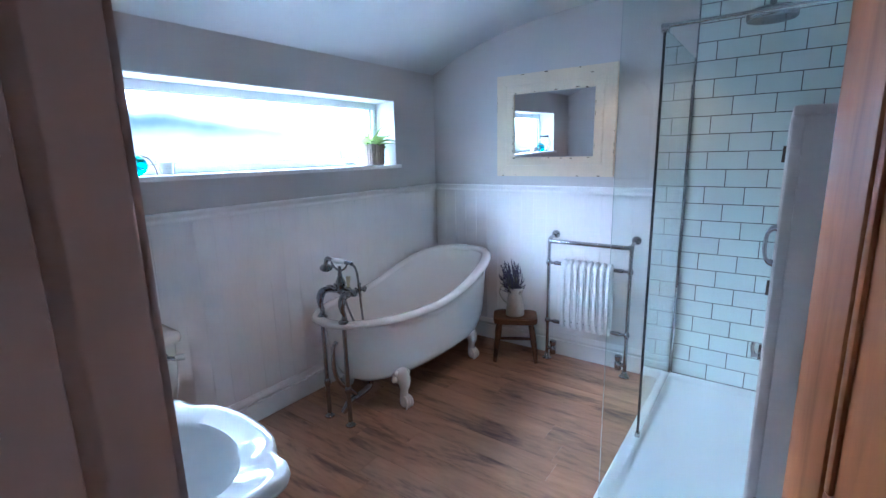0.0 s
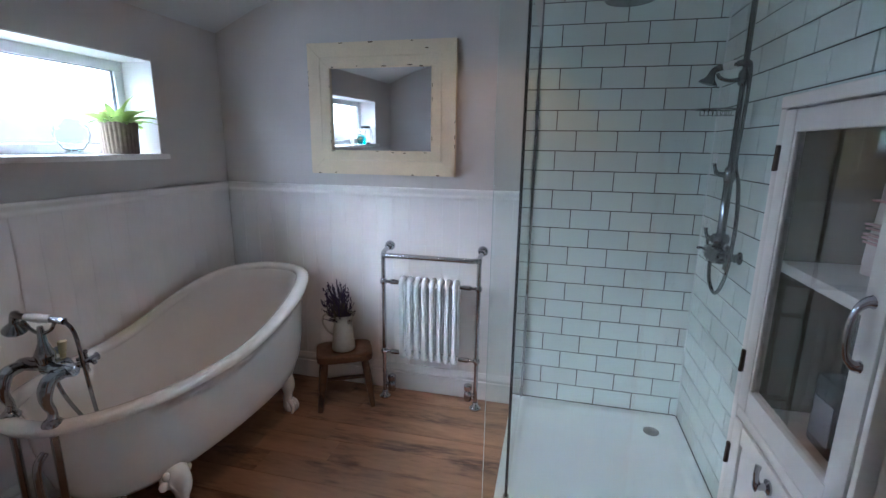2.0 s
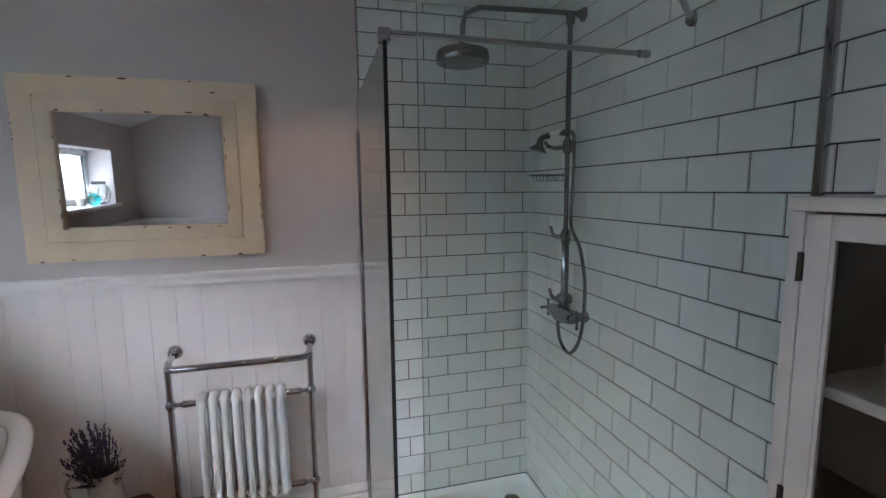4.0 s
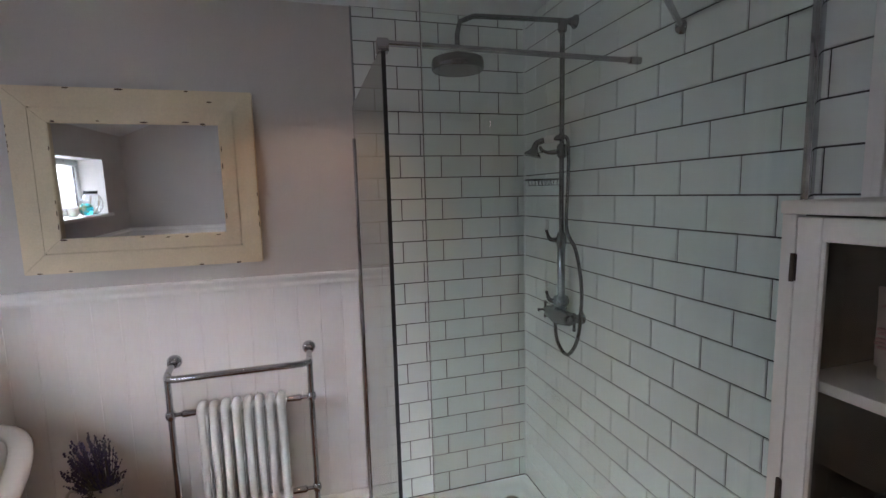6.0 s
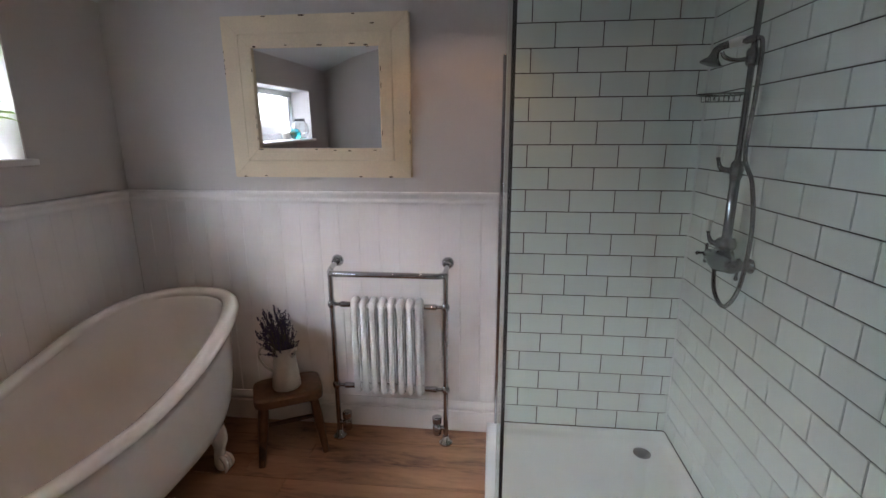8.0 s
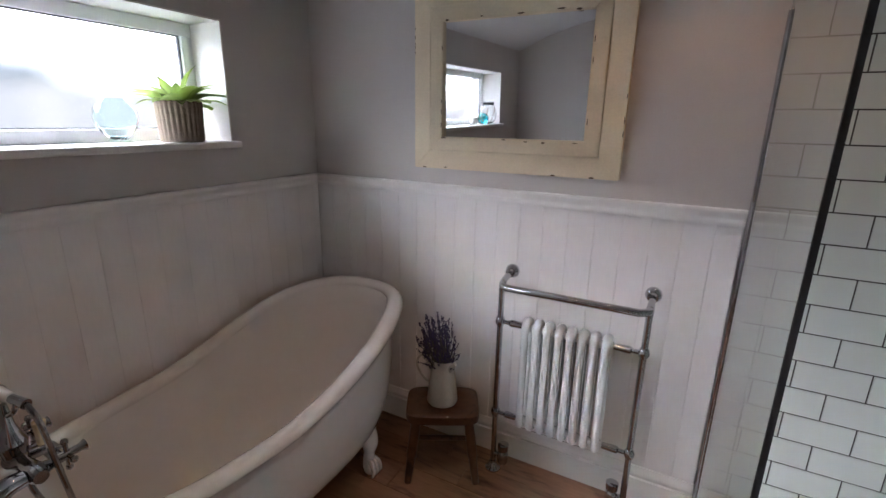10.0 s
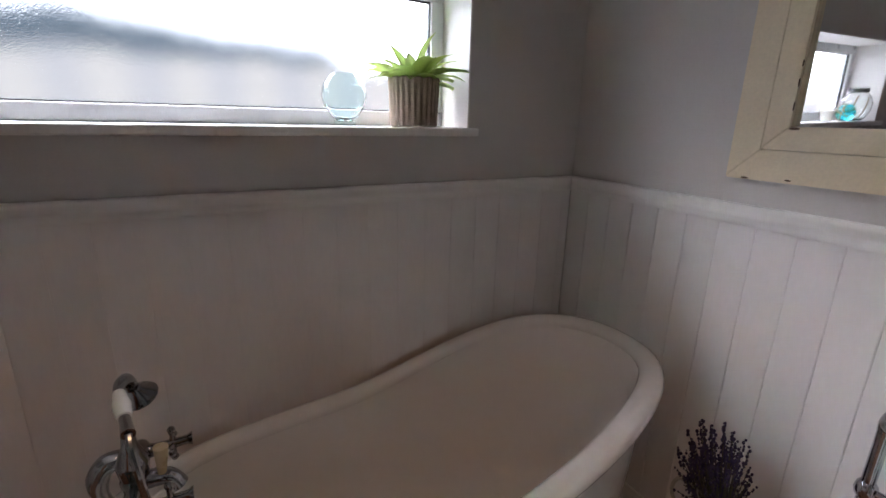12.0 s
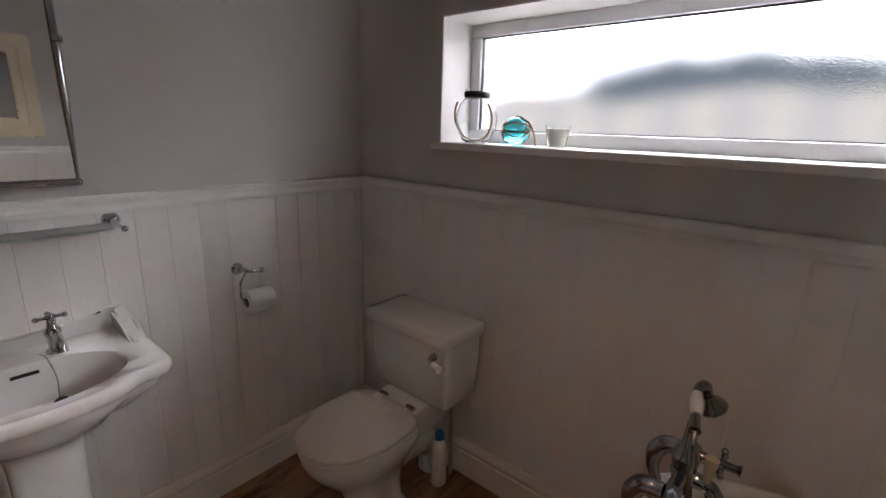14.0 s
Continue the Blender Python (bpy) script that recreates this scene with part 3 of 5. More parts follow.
def rect_loop(i, z, r):
    x0, x1, y0, y1 = TX0 + i, EX - 0.001 - i, TY0 + i, NY - 0.001 - i
    pts = []
    for cx, cy, a0 in ((x1 - r, y1 - r, 0), (x0 + r, y1 - r, 90), (x0 + r, y0 + r, 180), (x1 - r, y0 + r, 270)):
        for j in range(5):
            a = radians(a0 + 22.5 * j)
            pts.append((cx + r * math.cos(a), cy + r * math.sin(a), z))
    return pts


rings(bm, [rect_loop(0, 0.0, 0.01), rect_loop(0, 0.054, 0.01), rect_loop(0.003, 0.059, 0.012), rect_loop(0.008, 0.061, 0.015), rect_loop(0.045, 0.060, 0.03), rect_loop(0.055, 0.055, 0.035), rect_loop(0.065, 0.042, 0.04), rect_loop(0.085, 0.036, 0.05), rect_loop(0.3, 0.031, 0.08)])
part("basin", bm, ACRYLIC, tray)
DRAIN = (-0.115, -0.155)
part("drain", lathe(B(), [(0.0, 0.0), (0.040, 0.0), (0.040, 0.005), (0.034, 0.0085), (0.0, 0.010)], (*DRAIN, 0.0335), seg=24), CHROME, tray, "round chrome drain cover")

# shower glass
GX, GY, GH = -0.814, -1.41, 2.03
screen = thing("shower_screen", (GX, -0.43, 0.06), "clear fixed glass shower panel with dark edge seal", "shower screen")
part("pane", box(B(), GX - 0.004, GX + 0.004, -0.862, NY - 0.004, 0.062, GH - 0.01, 0.001, 1), CLEAR, screen)
part("edge_seal", box(B(), GX - 0.0055, GX + 0.0055, -0.870, -0.8625, 0.062, GH - 0.008), GASKET, screen, "dark seal strip")
part("wall_profile", box(B(), GX - 0.011, GX + 0.011, -0.030, NY - 0.004, 0.062, 1.87, 0.002), CHROME, screen, "chrome wall channel")
part("foot_clip", box(B(), GX - 0.012, GX + 0.012, -0.880, -0.855, 0.062, 0.085, 0.003), CHROME, screen)
bar = thing("shower_support_bar", (GX, -0.855, GH), "slim chrome bar bracing the shower glass to the wall", "support bar")
part("bar", tube(B(), [(GX - 0.012, -0.856, GH), (EX - 0.012, -0.842, GH)], 0.0085, 12), CHROME, bar)
part("clamp", box(B(), GX - 0.016, GX + 0.016, -0.872, -0.838, GH - 0.026, GH + 0.010, 0.003), CHROME, bar)
part("wall_socket", lathe(B(), [(0.012, 0), (0.012, 0.04), (0.0, 0.041)], (EX - 0.040, -0.842, GH), (1, 0, 0), 14), CHROME, bar)
screen2 = thing("shower_screen", (-0.4, GY, 0.06), "clear glass end panel of the shower, edge polished", "shower screen")
part("pane", box(B(), -0.845, EX - 0.012, GY - 0.004, GY + 0.004, 0.062, GH, 0.001, 1), CLEAR, screen2)
part("wall_profile", box(B(), EX - 0.020, EX - 0.001, GY - 0.011, GY + 0.011, 0.062, GH, 0.002), CHROME, screen2, "chrome wall channel")
arm = thing("shower_support_bar", (-0.25, GY, 2.03), "short chrome arm bracing the glass end panel", "support bar")
part("bar", tube(B(), [(-0.42, GY, GH + 0.012), (EX - 0.004, -1.02, 2.075)], 0.0085, 10), CHROME, arm)
part("wall_socket", lathe(B(), [(0.02, 0), (0.02, 0.006), (0.012, 0.012), (0.012, 0.03), (0, 0.031)], (EX - 0.001, -1.02, 2.075), (-1, -0.85, 0), 14), CHROME, arm)
part("clamp", box(B(), -0.44, -0.40, GY - 0.014, GY + 0.014, GH - 0.025, GH + 0.022, 0.003), CHROME, arm)
for o in screen.children_recursive + screen2.children_recursive:
    if o.name.startswith("pane"):
        o.visible_shadow = False

# ---------------------------------------------------------------- roll-top bath
BCX, BCY, BHW, BHL = -2.322, -0.836, 0.345, 0.772


def smoothstep(a, b, x):
    t = min(1.0, max(0.0, (x - a) / (b - a)))
    return t * t * (3 - 2 * t)


def rim_z(y):
    return 0.589 + 0.012 * smoothstep(-1.2, -1.6, y) + 0.174 * smoothstep(-1.03, -0.12, y)


def bath_ring(scale_x, scale_y, f, lift=0.0, shift=0.0, n=72, tuck=0.0):
    """A loop round the bath; f: 0 at the rim, 1 at the base; tuck: drawn in at the tap end."""
    out = []
    for i in range(n):
        a = 2 * math.pi * i / n
        ex = 2 / 2.35
        px = math.copysign(abs(math.cos(a)) ** ex, math.cos(a))
        py = math.copysign(abs(math.sin(a)) ** ex, math.sin(a))
        x, y = BCX + BHW * (1 + 0.110 * smoothstep(-0.4, 0.7, py)) * scale_x * px, BCY + shift + BHL * (scale_y - tuck * smoothstep(0.2, -0.9, py)) * py
        yr = BCY + BHL * py
        out.append((x, y, rim_z(yr) * (1 - f) + 0.165 * f + lift))
    return out


bath = thing("bathtub", (BCX, BCY, 0), "white freestanding roll-top slipper bath on claw feet", "bathtub")
loops = []
for f, sx, sy in ((0.985, 0.18, 0.42), (0.975, 0.34, 0.58), (0.94, 0.50, 0.68), (0.86, 0.60, 0.74), (0.72, 0.69, 0.79), (0.55, 0.75, 0.825), (0.35, 0.795, 0.855), (0.18, 0.825, 0.88), (0.07, 0.845, 0.90)):
    loops.append(bath_ring(sx, sy, f, 0.022))
for k in range(9):                                         # the rolled rim
    a = radians(205 - k * 29)
    r = 0.025
    off = math.cos(a) * r
    loops.append(bath_ring(0.925 + off / BHW * 1.35, 0.962 + off / BHL * 1.35, 0.0, math.sin(a) * r))
for f, sx, sy in ((0.075, 0.915, 0.955), (0.18, 0.905, 0.948), (0.35, 0.892, 0.938), (0.55, 0.872, 0.925), (0.72, 0.838, 0.90), (0.85, 0.785, 0.865), (0.94, 0.69, 0.805), (0.985, 0.53, 0.71), (1.0, 0.28, 0.52)):
    loops.append(bath_ring(sx, sy, f, 0.0, 0.012 * f, 72, 0.05))
part("tub", rings(B(), loops), ENAMEL, bath, angle=60)


def claw_foot(x, y, out):
    bm = B()
    s = out
    rings_pts = [(x - 0.045 * s, y, 0.225), (x - 0.012 * s, y, 0.205), (x + 0.012 * s, y, 0.165), (x + 0.010 * s, y, 0.115), (x + 0.006 * s, y, 0.075), (x + 0.012 * s, y, 0.045)]
    tube(bm, rings_pts, [0.050, 0.052, 0.040, 0.025, 0.026, 0.034], 14, 4)
    ball(bm, (x - 0.02 * s, y, 0.20), 0.062, (0.55, 1.05, 0.7))
    ball(bm, (x + 0.016 * s, y, 0.034), 0.034, (1, 1, 1))
    for dy, dz in ((-0.060, 0.198), (-0.040, 0.228), (0.040, 0.228), (0.060, 0.198)):      # scrolled knee
        ball(bm, (x - 0.012 * s, y + dy, dz), 0.020, (0.8, 1, 1), 10, 6)
    for dy in (-0.02, 0.0, 0.02):
        tube(bm, [(x + 0.010 * s, y + dy * 0.6, 0.082), (x + 0.040 * s, y + dy, 0.062), (x + 0.050 * s, y + dy * 1.2, 0.030), (x + 0.042 * s, y + dy * 1.2, 0.006)], [0.010, 0.012, 0.010, 0.006], 8, 3)
    part("claw_foot", bm, ENAMEL, bath, "white claw and ball foot", 60)


for fx, fy, s in ((-2.085, -1.235, 1), (-2.112, -0.425, 1), (-2.55, -1.235, -1), (-2.54, -0.425, -1)):
    claw_foot(fx, fy, s)
part("waste_outlet", tube(B(), [(BCX, -1.28, 0.16), (BCX, -1.28, 0.09), (BCX, -1.36, 0.07), (BCX, -1.45, 0.065), (BCX - 0.02, -1.49, 0.004)], 0.019, 12, 4), CHROME, bath)
part("overflow_pipe", tube(B(), [(BCX, -1.52, 0.47), (BCX, -1.552, 0.42), (BCX, -1.535, 0.25), (BCX, -1.40, 0.085)], 0.014, 10, 5), CHROME, bath)

# bath mixer tap on the rim
TXL, TXR, TYF = -2.390, -2.212, -1.553
TXM = (TXL + TXR) / 2
mixer = thing("bath_mixer_tap", (TXM, TYF, rim_z(TYF) + 0.02), "chrome traditional bath shower mixer with white handset", "bath tap")
zt = rim_z(TYF) + 0.016
for x in (TXL, TXR):
    part("leg", tube(B(), [(x, TYF, zt + 0.012), (x, TYF + 0.006, zt + 0.040), (x, TYF - 0.006, zt + 0.078), (x, TYF - 0.004, zt + 0.118), (x, TYF + 0.016, zt + 0.148), (x, TYF + 0.055, zt + 0.152)], [0.017, 0.013, 0.016, 0.022, 0.022, 0.019], 14, 5), DULLCHROME, mixer)
    part("flange", lathe(B(), [(0.030, 0), (0.030, 0.006), (0.022, 0.016), (0.015, 0.022), (0, 0.023)], (x, TYF, zt), seg=18), DULLCHROME, mixer)
yb2 = TYF + 0.074
part("body", tube(B(), [(TXL - 0.030, yb2, zt + 0.152), (TXL, yb2, zt + 0.152), (TXM - 0.03, yb2, zt + 0.152), (TXM, yb2, zt + 0.155), (TXM + 0.03, yb2, zt + 0.152), (TXR, yb2, zt + 0.152), (TXR + 0.030, yb2, zt + 0.152)], [0.015, 0.023, 0.017, 0.028, 0.017, 0.023, 0.015], 14, 4), DULLCHROME, mixer)
for x in (TXL, TXR):
    h = part("valve_handle", tube(B(), [(x, yb2, zt + 0.152), (x, yb2 + 0.030, zt + 0.153), (x, yb2 + 0.050, zt + 0.155), (x, yb2 + 0.090, zt + 0.157), (x, yb2 + 0.100, zt + 0.157)], [0.020, 0.013, 0.011, 0.010, 0.015], 12), DULLCHROME, mixer)
    bm = B()
    for dx, dz in ((1, 0), (0, 1)):
        tube(bm, [(x - 0.032 * dx, yb2 + 0.062, zt + 0.156 - 0.032 * dz), (x + 0.032 * dx, yb2 + 0.062, zt + 0.156 + 0.032 * dz)], 0.0055, 8)
    for dx, dz in ((1, 0), (-1, 0), (0, 1), (0, -1)):
        ball(bm, (x + 0.034 * dx, yb2 + 0.062, zt + 0.156 + 0.034 * dz), 0.0085, u=8, v=6)
    part("crosshead", bm, DULLCHROME, h)
part("spout", tube(B(), [(TXM, yb2, zt + 0.150), (TXM, yb2 + 0.030, zt + 0.150), (TXM, yb2 + 0.056, zt + 0.144), (TXM, yb2 + 0.070, zt + 0.118)], [0.022, 0.018, 0.017, 0.019], 12, 5), DULLCHROME, mixer)
part("diverter_lever", tube(B(), [(TXM + 0.01, yb2 + 0.046, zt + 0.165), (TXM + 0.012, yb2 + 0.050, zt + 0.225)], [0.008, 0.014], 10), mat("ivory_lever", (0.66, 0.56, 0.36), 0.3, bump=0.0), mixer, "ivory diverter lever")
part("riser", tube(B(), [(TXM, yb2, zt + 0.165), (TXM, yb2, zt + 0.20), (TXM, yb2, zt + 0.240), (TXM, yb2, zt + 0.296)], [0.024, 0.030, 0.014, 0.008], 12, 4), DULLCHROME, mixer)
cz = zt + 0.294
part("cradle", tube(B(), [(TXM - 0.055, yb2 - 0.01, cz + 0.022), (TXM - 0.040, yb2 - 0.005, cz - 0.006), (TXM, yb2, cz - 0.024), (TXM + 0.040, yb2 + 0.005, cz - 0.006), (TXM + 0.052, yb2 + 0.01, cz + 0.020)], 0.006, 8, 5), DULLCHROME, mixer)
handset = part("handset", tube(B(), [(TXM - 0.115, yb2 + 0.003, cz + 0.004), (TXM - 0.095, yb2 - 0.002, cz + 0.034), (TXM - 0.055, yb2 - 0.010, cz + 0.034), (TXM + 0.052, yb2 + 0.010, cz + 0.026), (TXM + 0.085, yb2 + 0.016, cz + 0.022)], [0.013, 0.014, 0.010, 0.010, 0.012], 12, 5), DULLCHROME, mixer)
part("handle_grip", tube(B(), [(TXM - 0.042, yb2 - 0.008, cz + 0.033), (TXM, yb2, cz + 0.031), (TXM + 0.040, yb2 + 0.008, cz + 0.028)], [0.0125, 0.0165, 0.0125], 12, 4), CERAMIC, handset, "white ceramic grip")
part("spray_head", lathe(B(), [(0.012, 0.0), (0.016, -0.012), (0.034, -0.026), (0.038, -0.032), (0.036, -0.037), (0, -0.038)], (TXM - 0.118, yb2 + 0.004, cz + 0.004), (0.30, -0.25, 1), 18), DULLCHROME, handset)
part("hose", tube(B(), [(TXM + 0.085, yb2 + 0.016, cz + 0.022), (TXM + 0.112, yb2 + 0.022, cz - 0.02), (TXM + 0.112, yb2 + 0.034, cz - 0.14), (TXM + 0.10, yb2 + 0.06, cz - 0.33), (TXM + 0.075, yb2 + 0.09, cz - 0.40), (TXM + 0.05, yb2 + 0.06, cz - 0.37), (TXM + 0.035, yb2 + 0.01, cz - 0.24), (TXM + 0.012, yb2, zt + 0.170)], 0.0065, 8, 6), DULLCHROME, mixer, "ribbed chrome hose")
for x in (TXL + 0.006, TXR + 0.006):
    sp = thing("bath_standpipe", (x, -1.560, 0), "tall chrome standpipe feeding the bath tap", "water pipe", "bath standpipes")
    part("pipe", tube(B(), [(x, -1.560, rim_z(TYF) - 0.018), (x, -1.560, 0.30), (x, -1.560, 0.0)], 0.0125, 12), DULLCHROME, sp)
    part("collar", lathe(B(), [(0.028, 0), (0.028, 0.006), (0.016, 0.014), (0.011, 0.03), (0, 0.031)], (x, -1.560, 0), seg=16), DULLCHROME, sp)
    part("union", lathe(B(), [(0.016, 0), (0.018, 0.01), (0.018, 0.035), (0.014, 0.045)], (x, -1.560, 0.20), seg=8), DULLCHROME, sp)

# ---------------------------------------------------------------- wooden stool, jug and lavender
SXC, SYC = -1.852, -0.205
stool = thing("stool", (SXC, SYC, 0), "small dark wooden stool with a dished seat and turned legs", "stool")
bm = B()
loops = []
for z, g in ((0.280, 0.94), (0.283, 0.985), (0.302, 1.0), (0.320, 0.99), (0.3235, 0.95), (0.317, 0.6), (0.313, 0.25)):
    lp = []
    for i in range(40):
        a = 2 * math.pi * i / 40
        px = math.copysign(abs(math.cos(a)) ** 0.36, math.cos(a)) * 0.162 * g
        py = math.copysign(abs(math.sin(a)) ** 0.36, math.sin(a)) * 0.120 * g
        ca, sa = math.cos(radians(28)), math.sin(radians(28))
        lp.append((SXC + px * ca - py * sa, SYC + px * sa + py * ca, z))
    loops.append(lp)
part("seat", rings(bm, loops), STOOLWOOD, stool, "worn dished seat", 50)
feet = []
for ux, uy in ((-1, -1), (1, -1), (1, 1), (-1, 1)):
    def turned(u, v):
        ca, sa = math.cos(radians(28)), math.sin(radians(28))
        return SXC + u * ca - v * sa, SYC + u * sa + v * ca
    tx, ty = turned(0.112 * ux, 0.076 * uy)
    bx, by = turned(0.150 * ux, 0.132 * uy)
    feet.append(((tx, ty, 0.29), (bx, by, 0.0)))
    pt = [Vector((tx, ty, 0.292)).lerp(Vector((bx, by, 0.0)), f) for f in (0, 0.15, 0.3, 0.55, 0.62, 0.8, 1.0)]
    part("leg", tube(B(), pt, [0.019, 0.021, 0.023, 0.023, 0.020, 0.018, 0.015], 12, 3), STOOLWOOD, stool)
for i, j in ((0, 3), (1, 2)):
    p, q = [Vector(feet[k][0]).lerp(Vector(feet[k][1]), 0.55) for k in (i, j)]
    part("stretcher", tube(B(), [p, p.lerp(q, 0.5), q], [0.010, 0.013, 0.010], 10, 3), STOOLWOOD, stool)
p, q = [(Vector(feet[a][0]).lerp(Vector(feet[a][1]), 0.55) + Vector(feet[b][0]).lerp(Vector(feet[b][1]), 0.55)) / 2 for a, b in ((0, 3), (1, 2))]
part("stretcher", tube(B(), [p, p.lerp(q, 0.5), q], [0.010, 0.013, 0.010], 10, 3), STOOLWOOD, stool)

JX, JY, JZ = -1.862, -0.190, 0.318
jug = thing("jug", (JX, JY, JZ), "tall cream enamel jug on the stool", "jug")
part("body", lathe(B(), [(0.0, 0.002), (0.066, 0.0), (0.069, 0.006), (0.064, 0.06), (0.056, 0.13), (0.050, 0.175), (0.051, 0.192), (0.058, 0.213), (0.059, 0.216), (0.055, 0.213), (0.048, 0.192), (0.047, 0.175), (0.053, 0.12), (0.056, 0.03), (0.0, 0.02)], (JX, JY, JZ), seg=28), JUG, jug)
part("spout", tube(B(), [(JX + 0.035, JY - 0.01, JZ + 0.165), (JX + 0.052, JY - 0.016, JZ + 0.190), (JX + 0.072, JY - 0.022, JZ + 0.212)], [0.018, 0.016, 0.007], 10, 4), JUG, jug)
part("handle", tube(B(), [(JX - 0.045, JY - 0.012, JZ + 0.190), (JX - 0.098, JY - 0.024, JZ + 0.212), (JX - 0.116, JY - 0.028, JZ + 0.165), (JX - 0.092, JY - 0.022, JZ + 0.110), (JX - 0.050, JY - 0.010, JZ + 0.075)], 0.0055, 8, 5), JUG, jug)

lav = thing("dried_lavender", (JX, JY, JZ + 0.18), "bunch of dried purple lavender in the jug", "dried flowers")
rl = random.Random(11)
stalks, heads = B(), B()
for i in range(170):
    a, sp = rl.uniform(0, 2 * math.pi), rl.uniform(0.0, 1.0) ** 0.6
    h = rl.uniform(0.03, 0.215) - 0.060 * sp
    base = Vector((JX + 0.025 * sp * math.cos(a), JY + 0.025 * sp * math.sin(a), JZ + 0.14))
    tip = Vector((JX - 0.10 * h - 0.022 + 0.088 * sp * math.cos(a), JY + 0.088 * sp * math.sin(a), JZ + 0.205 + h))
    mid = base.lerp(tip, 0.5) + Vector((0, 0, 0.012))
    tube(stalks, [base, mid, tip], [0.0013, 0.0012, 0.0009], 5, 2)
    d = (tip - mid).normalized()
    for k in range(7):
        c = tip - d * (0.009 * k - 0.012)
        ball(heads, c + Vector((rl.uniform(-1, 1), rl.uniform(-1, 1), 0)) * 0.0032, rl.uniform(0.0018, 0.0048), (1, 1, 1.3), 6, 4)
for i in range(14):
    a = rl.uniform(0, 2 * math.pi)
    p0 = Vector((JX + 0.03 * math.cos(a), JY + 0.03 * math.sin(a), JZ + 0.19))
    p1 = p0 + Vector((math.cos(a), math.sin(a), rl.uniform(-0.1, 0.6))) * rl.uniform(0.03, 0.06)
    tube(stalks, [p0, p0.lerp(p1, 0.5) + Vector((0, 0, 0.008)), p1], [0.002, 0.004, 0.001], 5, 2)
tagged(part("stalk", stalks, STALK, lav), kind="stuff")
tagged(part("blossom", heads, LAVENDER, lav), kind="stuff")

# ---------------------------------------------------------------- towel radiator
RL, RR, RY = -1.628, -1.070, -0.125
rad = thing("towel_radiator", ((RL + RR) / 2, RY, 0), "chrome towel rail with white column radiator on the panelled wall", "towel radiator")
RT = 0.905
for x, s in ((RL, 1), (RR, -1)):
    post = part("post", tube(B(), [(x, RY, 0.0), (x, RY, RT - 0.03)], 0.0125, 14), CHROME, rad)
    for z in (0.735, 0.300):
        part("ball_joint", lathe(B(), [(0.013, -0.020), (0.018, -0.014), (0.021, 0.0), (0.018, 0.014), (0.013, 0.020)], (x, RY, z), seg=14), CHROME, post)
        part("connector", tube(B(), [(x, RY, z), (x + 0.040 * s, RY, z), (x + 0.046 * s, RY, z), (x + 0.062 * s, RY, z), (x + 0.112 * s, RY, z)], [0.009, 0.009, 0.015, 0.015, 0.012], 12), CHROME, post)
    part("foot", lathe(B(), [(0.034, 0), (0.034, 0.007), (0.022, 0.018), (0.0150, 0.045)], (x, RY, 0), seg=16), CHROME, post)
    v = part("valve", tube(B(), [(x, RY, 0.085), (x + (0.035 if s < 0 else 0.03) * -s * -1, RY, 0.085)], 0.012, 12), CHROME, post)
    part("valve_body", lathe(B(), [(0.017, -0.04), (0.023, -0.03), (0.023, 0.012), (0.016, 0.022), (0.024, 0.030), (0.025, 0.058), (0.014, 0.066)], (x + 0.045 * s, RY, 0.085), seg=12), CHROME, post)
    part("wall_arm", tube(B(), [(x, RY, RT - 0.03), (x, RY + 0.004, RT - 0.008), (x, RY + 0.03, RT + 0.006), (x, -0.004, RT + 0.016)], [0.013, 0.0145, 0.013, 0.012], 12, 4), CHROME, post)
    part("wall_flange", lathe(B(), [(0.030, 0), (0.030, 0.006), (0.026, 0.012), (0.018, 0.018), (0.016, 0.030), (0.020, 0.038), (0.0, 0.040)], (x, NY - 0.001, RT + 0.017), (0, -1, 0), 18), CHROME, post)
part("top_rail", tube(B(), [(RL, RY + 0.006, RT - 0.004), (RL + 0.006, RY - 0.014, RT - 0.006), (RL + 0.03, RY - 0.030, RT - 0.008), (RR - 0.03, RY - 0.030, RT - 0.008), (RR - 0.006, RY - 0.014, RT - 0.006), (RR, RY + 0.006, RT - 0.004)], 0.0145, 14, 1), CHROME, rad)
for i in range(8):
    x = -1.5085 + i * 0.0446
    bm = B()
    for dy in (-0.034, 0.034):
        tube(bm, [(x, RY + dy, 0.310), (x, RY + dy, 0.735)], 0.0150, 32)
    for z, zz in ((0.748, 0.758), (0.298, 0.286)):
        tube(bm, [(x, RY - 0.034, z - (0.03 if z > 0.5 else -0.03)), (x, RY - 0.030, z), (x, RY, zz), (x, RY + 0.030, z), (x, RY + 0.034, z - (0.03 if z > 0.5 else -0.03))], [0.0147, 0.0166, 0.0180, 0.0166, 0.0147], 32, 6)
    for z in (0.735, 0.300):
        tube(bm, [(x - 0.0223, RY, z), (x - 0.012, RY, z), (x, RY, z), (x + 0.012, RY, z), (x + 0.0223, RY, z)], [0.016, 0.018, 0.021, 0.018, 0.016], 12)
    part("column", bm, mat("white_radiator_enamel", (0.76, 0.77, 0.76), 0.38, vary=0.02, bump=0.0, rvary=0.03) if i == 0 else bpy.data.materials["white_radiator_enamel"], rad, "white radiator column", 50)

# ---------------------------------------------------------------- distressed wall mirror
MX0, MX1, MZ0, MZ1 = -2.107, -1.240, 1.338, 2.057
GX0, GX1, GZ0, GZ1 = -1.970, -1.374, 1.474, 1.922
wm = thing("wall_mirror", ((MX0 + MX1) / 2, NY, MZ0), "wall mirror in a distressed cream painted wooden frame", "mirror")


